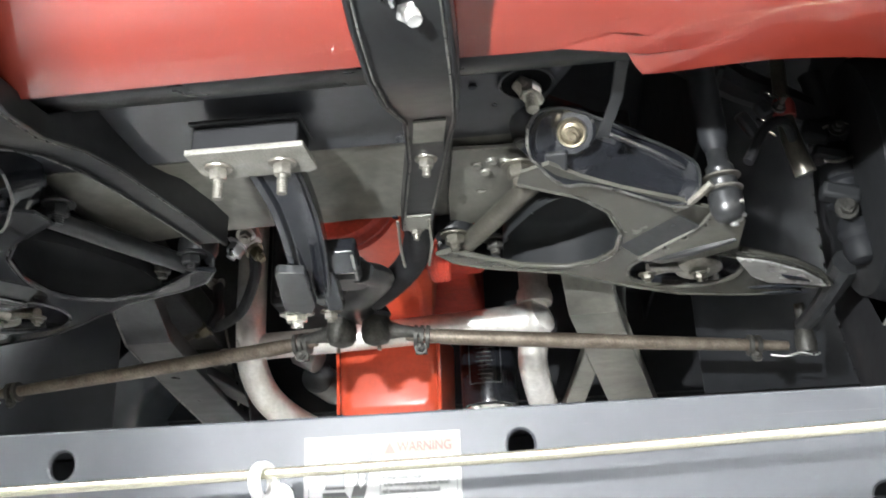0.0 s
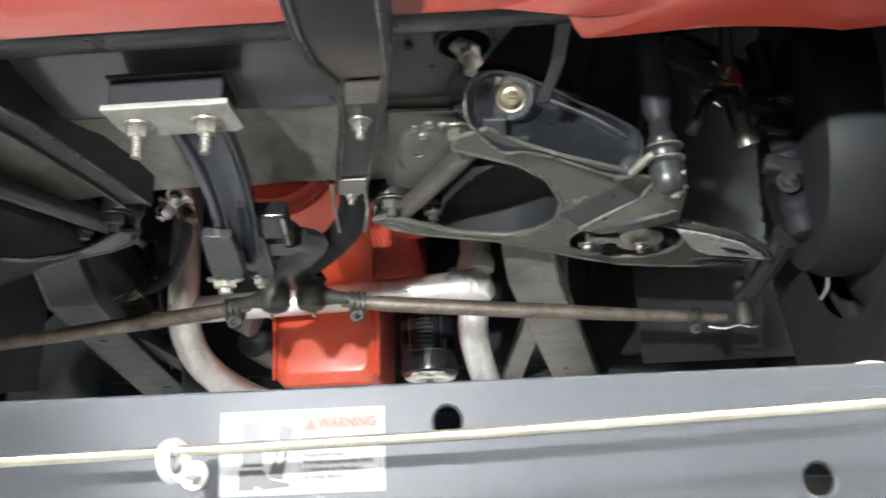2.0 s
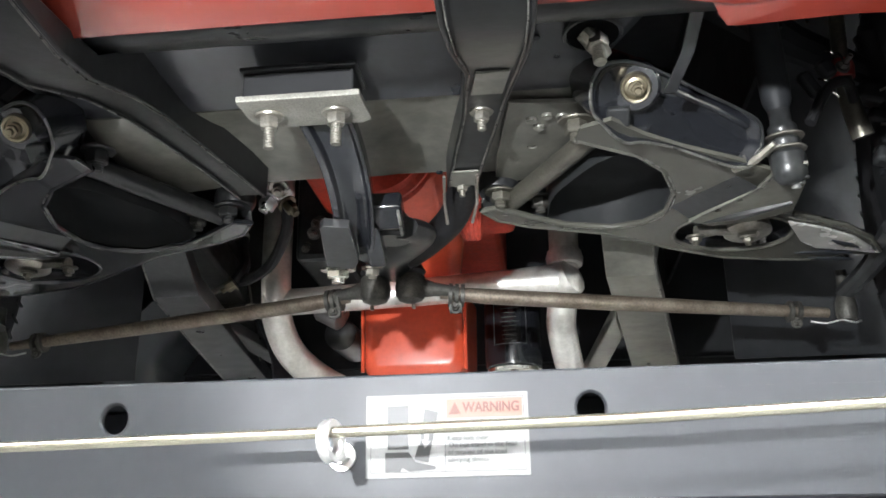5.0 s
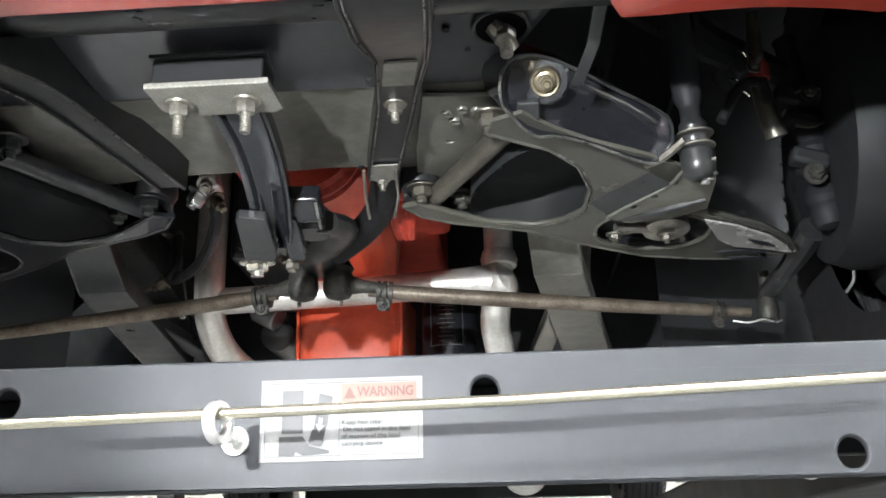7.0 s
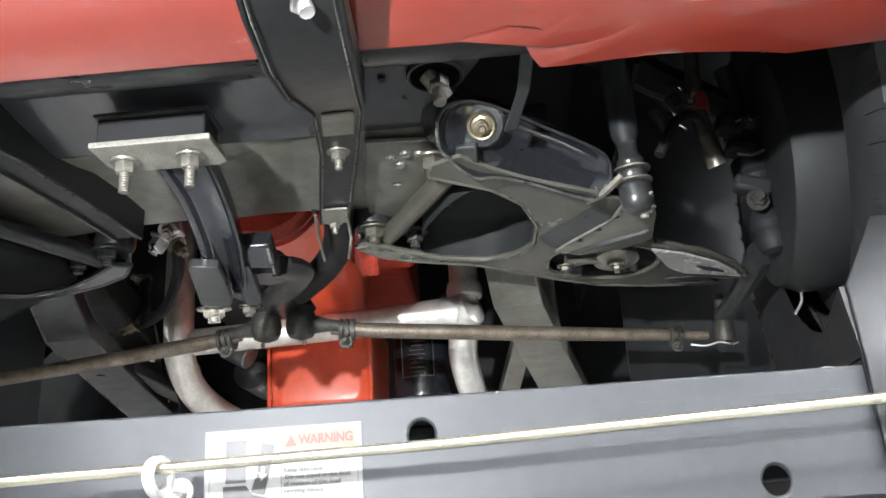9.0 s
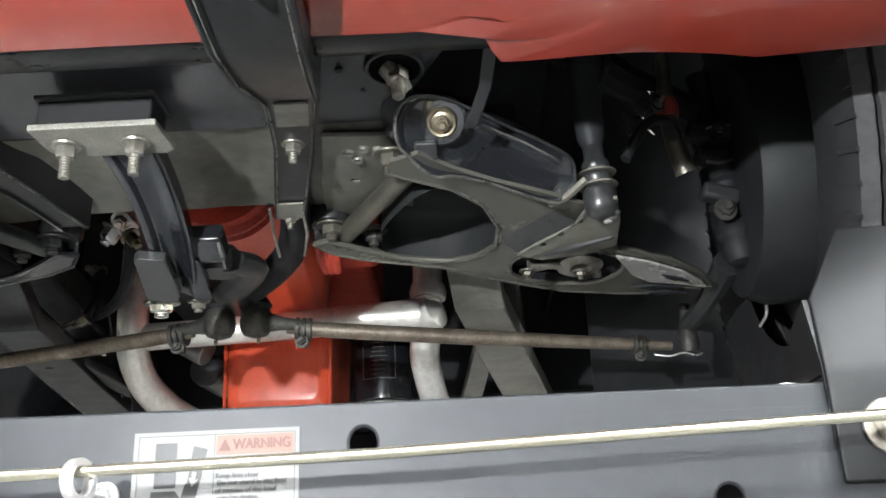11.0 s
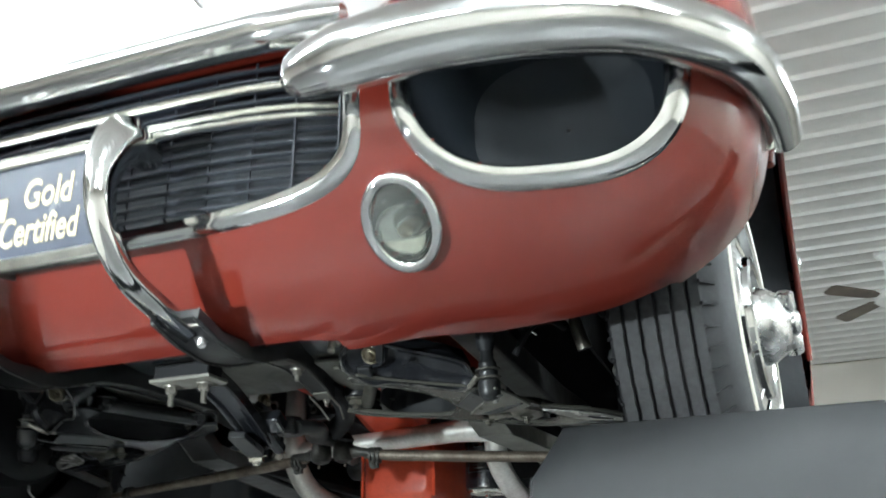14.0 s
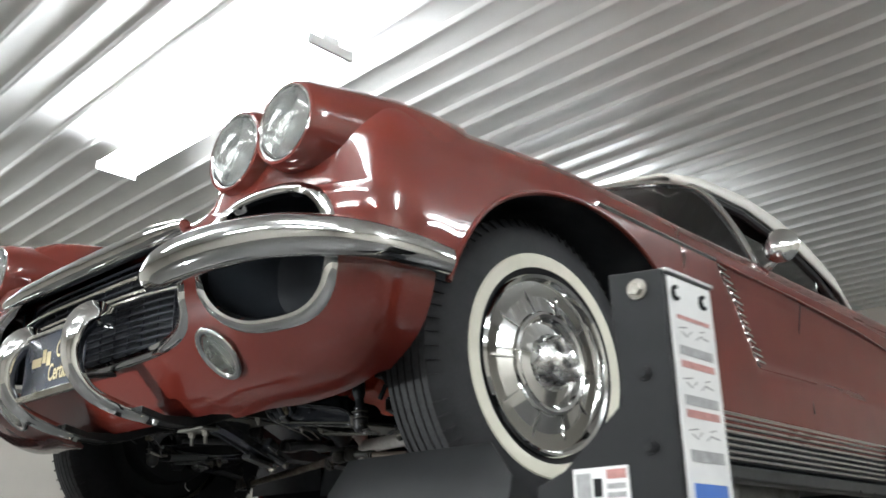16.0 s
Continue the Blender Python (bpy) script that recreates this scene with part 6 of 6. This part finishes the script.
    lathe(bm, [(0.023, -0.012), (0.0235, 0.0), (0.021, 0.003), (0.018, 0.003)], F(0.002, -0.004, -0.006), ax, 32)
    P("bushing_eye", bm, BLACK_GLOSS, parent=arm, smooth=40)
    P("bushing_washer", lathe(B(), [(0.0, 0.006), (0.006, 0.006), (0.0065, 0.002), (0.0095, 0.001), (0.0105, 0.004), (0.0125, 0.0045), (0.0138, 0.002), (0.0138, -0.003)], F(0.002, -0.004, -0.002), ax, 32), BRASS, parent=arm, label="cadmium plated bushing washer")
    P("bushing_nut", bolt(B(), F(0.002, -0.004, 0.002), ax, 0.0062, 0.005, 0.003, washer=False), BRASS, parent=arm)
    P("eye_lug", box(B(), (-0.010, -0.008, -0.004), (0.010, 0.010, 0.004), Matrix.Translation(F(-0.002, -0.032, -0.003)) @ Matrix.Rotation(radians(-40), 4, "X")), BLACK, parent=arm, smooth=0, bevel=0.002)
    # the web's folded wall beside the shock bracket
    bm = B()
    ring_mesh(bm, [[V(0.390, -0.166, 1.8575), V(0.338, -0.083, 1.8605)], [V(0.412, -0.156, 1.8475), V(0.357, -0.070, 1.851)]], False, False)
    P("folded_wall", bm, BLACK, parent=arm, smooth=0, solid=0.002)
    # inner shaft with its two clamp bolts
    P("pivot_shaft", tube(B(), [V(0.258, -0.232, 1.886), V(0.22, -0.160, 1.885), V(0.166, -0.058, 1.885)], 0.0112, 14), shaft, parent=arm, label="bare steel pivot shaft" if s > 0 else "pivot shaft, its shade put into black")
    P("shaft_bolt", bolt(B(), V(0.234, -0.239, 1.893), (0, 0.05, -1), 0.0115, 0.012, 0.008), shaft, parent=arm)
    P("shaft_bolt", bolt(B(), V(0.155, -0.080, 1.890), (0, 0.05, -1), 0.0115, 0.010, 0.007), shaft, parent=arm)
    P("shaft_bolt", bolt(B(), V(0.199, -0.057, 1.890), (0, 0.05, -1), 0.0105, 0.010, 0.006), CAST, parent=arm)
    P("shaft_bolt", bolt(B(), V(0.164, -0.050, 1.884), (0, 0.05, -1), 0.006, 0.006, 0.004), CAST, parent=arm)
    P("shaft_end", lathe(B(), [(0.02, -0.01), (0.024, 0.0), (0.022, 0.02), (0.012, 0.026)], V(0.152, -0.068, 1.900), (0, 0.2, 1), 24), BLACK, parent=arm)
    # shock absorber
    sh = P("shock_absorber", lathe(B(), [(0.006, -0.010), (0.011, -0.008), (0.0155, -0.002), (0.0165, 0.006), (0.0165, 0.018), (0.012, 0.024), (0.0145, 0.029), (0.0145, 0.033), (0.0105, 0.037), (0.0135, 0.042), (0.0135, 0.047), (0.010, 0.052), (0.010, 0.065)], V(0.432, -0.200, 1.842), (-s * 0.05, -0.05, 1), 24), BLACK, "black shock absorber with a rubber lower bush", at=V(0.432, -0.2, 1.86))
    P("shock_body", lathe(B(), [(0.009, 0.062), (0.014, 0.075), (0.0145, 0.09), (0.0145, 0.27)], V(0.432, -0.200, 1.842), (-s * 0.05, -0.05, 1), 24), WELL, parent=sh)
    for h in (0.0235, 0.0365):
        P("bush_washer", lathe(B(), [(0.008, h - 0.0015), (0.0185, h - 0.001), (0.019, h), (0.0185, h + 0.001), (0.008, h + 0.0015)], V(0.432, -0.200, 1.842), (-s * 0.05, -0.05, 1), 24), STEEL, parent=sh, label="bare steel cup washer")
    P("shock_stud", bolt(B(), V(0.438, -0.196, 1.841), (0, 0.3, -1), 0.008, 0.005, 0.004), BRIGHT_ZINC, parent=sh)
    bm = B()
    tube(bm, [V(0.418, -0.215, 1.868), V(0.40, -0.198, 1.858), V(0.385, -0.182, 1.858)], 0.004, 6, n=3)
    P("shock_strap", bm, STEEL, parent=sh)
    # shock bracket: bent plate with dimples and a worn lip
    sb = [(0.357, -0.071), (0.412, -0.157), (0.421, -0.205), (0.445, -0.215), (0.456, -0.16), (0.462, -0.088), (0.43, -0.062), (0.385, -0.052)]
    bm = B()
    slab(bm, sb, 0.003, [oval(0.383, -0.100, 0.004, 0.005, 2, 10), oval(0.400, -0.128, 0.004, 0.005, 2, 10), oval(0.416, -0.16, 0.003, 0.004, 2, 10)], M @ Matrix.Translation((0, 0, 1.846)))
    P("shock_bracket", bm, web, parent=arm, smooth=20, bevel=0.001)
    P("bracket_lip", tube(B(), smooth_path([V(a, b, 1.846) for a, b in sb[:3]], 4), 0.0009, 8), LIP, parent=arm)
    P("bracket_fold", tube(B(), [V(0.365, -0.058, 1.850), V(0.41, -0.088, 1.8455), V(0.455, -0.115, 1.846)], [0.003, 0.006, 0.003], 8, n=4), BLACK, parent=arm)
    # polished tip: its highlight put into bright steel, its dents' shade into dark slabs
    bm = B()
    slab(bm, [(0.468, -0.045), (0.508, -0.028), (0.553, 0.004), (0.582, 0.040), (0.594, 0.062), (0.555, 0.050), (0.520, 0.044), (0.497, 0.020)], 0.003, (), M @ tilt @ Matrix.Translation((0, 0, -0.004)))
    P("arm_tip", bm, TIP_HIGHLIGHT, parent=arm, label="arm tip with its highlight put into bright steel", smooth=0, bevel=0.0012)
    for pts in ([(0.50, 0.058), (0.53, 0.050), (0.565, 0.056), (0.54, 0.064)], [(0.53, 0.012), (0.555, 0.024), (0.567, 0.036), (0.54, 0.024)], [(0.52, 0.078), (0.55, 0.073), (0.575, 0.080), (0.54, 0.086)]):
        bm = B()
        slab(bm, pts, 0.002, (), M @ tilt @ Matrix.Translation((0, 0, -0.006)))
        P("tip_dent_shade", bm, GRILLE_DARK, parent=arm, smooth=0)
    # inside the outer opening: bump stop and a small lever with bolts
    bm = B()
    lathe(bm, [(0.0, 0.0), (0.014, 0.001), (0.022, 0.006), (0.024, 0.014), (0.02, 0.02)], V(0.432, -0.010, 1.852), (0, -0.15, 1), 24)
    P("bump_stop", bm, STEEL, parent=arm, label="worn steel bump stop seat")
    P("stop_disc", lathe(B(), [(0.026, 0.006), (0.027, 0.0), (0.022, -0.003), (0.012, -0.0035), (0.010, -0.001), (0.002, -0.001)], V(0.432, -0.008, 1.852), (0, 0.12, 1), 28), STEEL, parent=arm)
    P("stop_nut", bolt(B(), V(0.432, -0.006, 1.848), (0, 0.1, -1), 0.006, 0.005, 0.003), CAST_LIGHT, parent=arm)
    P("stop_lever", tube(B(), [V(0.372, -0.022, 1.850), V(0.395, -0.018, 1.853), V(0.42, -0.006, 1.856)], [0.008, 0.006, 0.007], 10), STEEL, parent=arm)
    P("stop_bolt", bolt(B(), V(0.371, -0.022, 1.846), (0, 0.1, -1), 0.007, 0.005, 0.003), CAST_LIGHT, parent=arm)
    bm = B()
    rings = [[M @ tilt @ Vector((0.418 + (a - 0.418) * f, 0.004 + (b - 0.004) * f, h)) for a, b in hole2] for f, h in ((1.04, 0.005), (1.0, 0.014), (0.8, 0.020), (0.05, 0.022))]
    ring_mesh(bm, rings, True, False)
    P("stop_pocket", bm, BLACK_GLOSS, parent=arm, smooth=40)
    # hanging strap near the front bushing
    bm = B()
    ring_mesh(bm, [[V(x + a, y, z) for a, y, z in ((-w, yy, zz), (w, yy, zz), (w, yy + 0.006, zz + 0.002), (-w, yy + 0.006, zz + 0.002))] for x, w, yy, zz, y, z in ((0.330, 0.006, -0.400, 1.925, 0, 0), (0.322, 0.0055, -0.352, 1.893, 0, 0), (0.309, 0.0055, -0.322, 1.872, 0, 0))])
    P("strap", bm, BRACE, "thin black hanging strap", smooth=0, bevel=0.001)
    # upright, king pin and brake pipe by the wheel
    up = P("steering_upright", lathe(B(), [(0.008, -0.10), (0.016, -0.096), (0.021, -0.084), (0.018, -0.070), (0.022, -0.062), (0.020, -0.050), (0.014, -0.042), (0.017, -0.03), (0.024, -0.026), (0.024, -0.012), (0.018, -0.008), (0.019, 0.0), (0.025, 0.004), (0.025, 0.022), (0.017, 0.03), (0.016, 0.05), (0.024, 0.054), (0.026, 0.075), (0.015, 0.085), (0.013, 0.14), (0.015, 0.15)], V(0.612, -0.005, 1.945), (-s * 0.08, 0, 1), 20), WELL, "greasy black steering upright", at=V(0.605, 0, 1.945))
    bm = B()
    for x, y, z, a, b, c in ((0.585, -0.028, 2.005, 0.016, 0.012, 0.012), (0.625, -0.030, 2.01, 0.012, 0.014, 0.016), (0.598, -0.02, 1.975, 0.02, 0.014, 0.009), (0.60, -0.025, 1.925, 0.022, 0.012, 0.010)):
        box(bm, (-a, -b, -c), (a, b, c), Matrix.Translation(V(x, y, z)) @ Matrix.Rotation(radians(17), 4, "Y"))
    P("knuckle_casting", bm, LINER, parent=up, smooth=20, bevel=0.005)
    P("knuckle_clip", tube(B(), [V(0.585, -0.04, 1.962), V(0.60, -0.043, 1.958), V(0.617, -0.04, 1.964)], 0.002, 6, n=3), STEEL, parent=up)
    P("knuckle_clip", tube(B(), [V(0.59, -0.042, 2.003), V(0.606, -0.045, 2.007), V(0.622, -0.042, 2.004)], 0.0016, 6, n=3), STEEL, parent=up)
    for x, y, z, w in ((0.497, -0.168, 1.985, 0.004), (0.506, -0.166, 1.982, 0.003), (0.488, -0.165, 1.955, 0.005), (0.492, -0.17, 1.938, 0.006), (0.48, -0.16, 2.03, 0.003)):
        P("bright_clip", tube(B(), [V(x - w, y, z + 0.003), V(x, y - 0.003, z), V(x + w, y, z - 0.004)], 0.0013, 6, n=3), CHROME_OLD, parent=up)
    bm = B()
    for x, y, z, a, b, c in ((0.474, -0.165, 1.952, 0.007, 0.006, 0.015), (0.494, -0.158, 1.972, 0.008, 0.007, 0.010)):
        box(bm, (-a, -b, -c), (a, b, c), Matrix.Translation(V(x, y, z)) @ Matrix.Rotation(radians(-s * 28), 4, "Y"))
    P("shock_bracing", bm, LINER, parent=up, smooth=20, bevel=0.004)
    P("upright_nut", bolt(B(), V(0.605, -0.044, 2.0), (0, -1, 0), 0.007, 0.006, 0.006), CAST, parent=up)
    P("upright_nut", bolt(B(), V(0.598, -0.040, 1.90), (0, -1, 0), 0.009, 0.008, 0.006), CAST, parent=up)
    # drum rim springs seen by the tyre's inner side
    for z in (1.845, 1.80):
        P("rim_clip", tube(B(), [V(0.648, 0.06, z - 0.012), V(0.655, 0.05, z), V(0.657, 0.05, z + 0.014)], 0.0018, 6, n=3), BRIGHT_ZINC, parent=up)
    P("brake_pipe", tube(B(), [V(0.538, -0.092, 2.08), V(0.536, -0.086, 2.01), V(0.541, -0.082, 1.968), V(0.551, -0.074, 1.932)], [0.008, 0.009, 0.011, 0.012], 12, n=4), CAST_LIGHT, parent=up)
    P("brake_boot", tube(B(), [V(0.5368, -0.0885, 2.020), V(0.5362, -0.0865, 2.012), V(0.5366, -0.0855, 1.998)], [0.010, 0.0135, 0.0125], 14), HOSE_RED, parent=up, label="red rubber boot")
    P("bent_hose", tube(B(), [V(0.465, -0.175, 1.905), V(0.49, -0.17, 1.945), V(0.515, -0.15, 1.96), V(0.53, -0.12, 1.955)], 0.0055, 10, n=5), RUBBER, parent=up)
    P("hose_clip", bolt(B(), V(0.505, -0.172, 1.965), (0.2, -1, 0.2), 0.005, 0.006, 0.01), CAST, parent=up)
    P("upper_arm", tube(B(), [V(0.38, -0.10, 2.13), V(0.50, -0.04, 2.075), V(0.59, 0.0, 2.05)], [0.03, 0.022, 0.018], 10), WELL, parent=up)


def build_brace(car, s):
    """The long black guard brace that runs back to the crossmember."""
    pts = [(0.168, -0.60, 1.872), (0.167, -0.545, 1.858), (0.166, -0.49, 1.853), (0.165, -0.44, 1.860), (0.163, -0.36, 1.888), (0.155, -0.31, 1.895), (0.148, -0.265, 1.897), (0.132, -0.19, 1.895), (0.116, -0.115, 1.891)]
    widths = [0.034, 0.034, 0.033, 0.030, 0.0235, 0.021, 0.019, 0.018, 0.0165]
    bm = B()
    rings = []
    for i, ((x, y, z), w) in enumerate(zip(pts, widths)):
        p = Vector((s * x, y, z))
        hi = 0.006 if i < 2 else 0.014 if i < 4 else 0.040
        rings.append([p + Vector((a * w, 0, b)) for a, b in ((-1, -0.007), (-0.9, -0.0075), (-0.85, -0.004), (0.85, -0.004), (0.9, -0.0075), (1, -0.007), (1.05, hi), (-1.05, hi))])
    ring_mesh(bm, rings)
    br = part("guard_brace", bm, BRACE, car, "long black channel brace behind the bumper guard", smooth=20, bevel=0.0015, at=(s * 0.15, -0.35, 1.89))
    for k in (-1, 1):
        part("brace_edge", tube(B(), [Vector((s * x + k * w * 0.83, y, z - 0.0074)) for (x, y, z), w in zip(pts, widths)], 0.0008, 6), LIP, br)
    # olive patches put the lit tone into the brace, on its lit side only
    for a, b in ((4, 5), (7, 8)) if s > 0 else ():
        (x0, y0, z0), (x1, y1, z1) = pts[a], pts[b]
        if b == 8:
            y0, z0, x0 = y1 - 0.035, z1 + 0.001, x1 + 0.006
        bm = B()
        bm.faces.new([bm.verts.new(q) for q in ((s * x0 - 0.014, y0, z0 - 0.006), (s * x0 + 0.014, y0, z0 - 0.006), (s * x1 + 0.014, y1, z1 - 0.006), (s * x1 - 0.014, y1, z1 - 0.006))])
        part("lit_patch", bm, OLIVE, br, smooth=0, solid=0.002)
    if s > 0:
        part("brace_bolt", bolt(B(), (s * 0.1475, -0.268, 1.894), (0, 0.05, -1), 0.0075, 0.008, 0.009), STEEL, br)
    if s > 0:
        part("brace_bolt", bolt(B(), (s * 0.1155, -0.112, 1.888), (0, 0.05, -1), 0.006, 0.006, 0.006), STEEL, br)
    part("brace_clip", box(B(), (s * 0.168 - 0.026, -0.585, 1.8625), (s * 0.168 + 0.026, -0.57, 1.8655)), STEEL, br, smooth=0, bevel=0.001)
    for k in (-1, 1) if s > 0 else ():
        part("hanger_wire", tube(B(), [(s * 0.116 + k * 0.017, -0.14, 1.885), (s * 0.112 + k * 0.018, -0.09, 1.875), (s * 0.108 + k * 0.014, -0.06, 1.862)], 0.0018, 6), STEEL, br)
    if s > 0:
        part("rubber_hose", tube(B(), [(0.12, -0.13, 1.905), (0.112, -0.06, 1.902), (0.095, 0.0, 1.893), (0.065, 0.05, 1.885), (0.03, 0.09, 1.88)], [0.016, 0.018, 0.018, 0.018, 0.02], 14, n=5), RUBBER, br, "black curved rubber hose")


build_room()
for lx, ly in LIGHTS:
    build_strip_light(lx, ly)
build_ceiling_fan(1.75, 6.5)
build_lift()
sports_car = thing("sports_car", (0, 0, DECK), "red vintage convertible sports car raised on a lift", "car")
build_nose(sports_car)
build_side(sports_car)
build_front_trim(sports_car)
build_underbody(sports_car)
for s in (1, -1):
    build_wheel(sports_car, s, 0.0, 4.4 * s)
    build_wheel(sports_car, s, 2.59, 0.0)
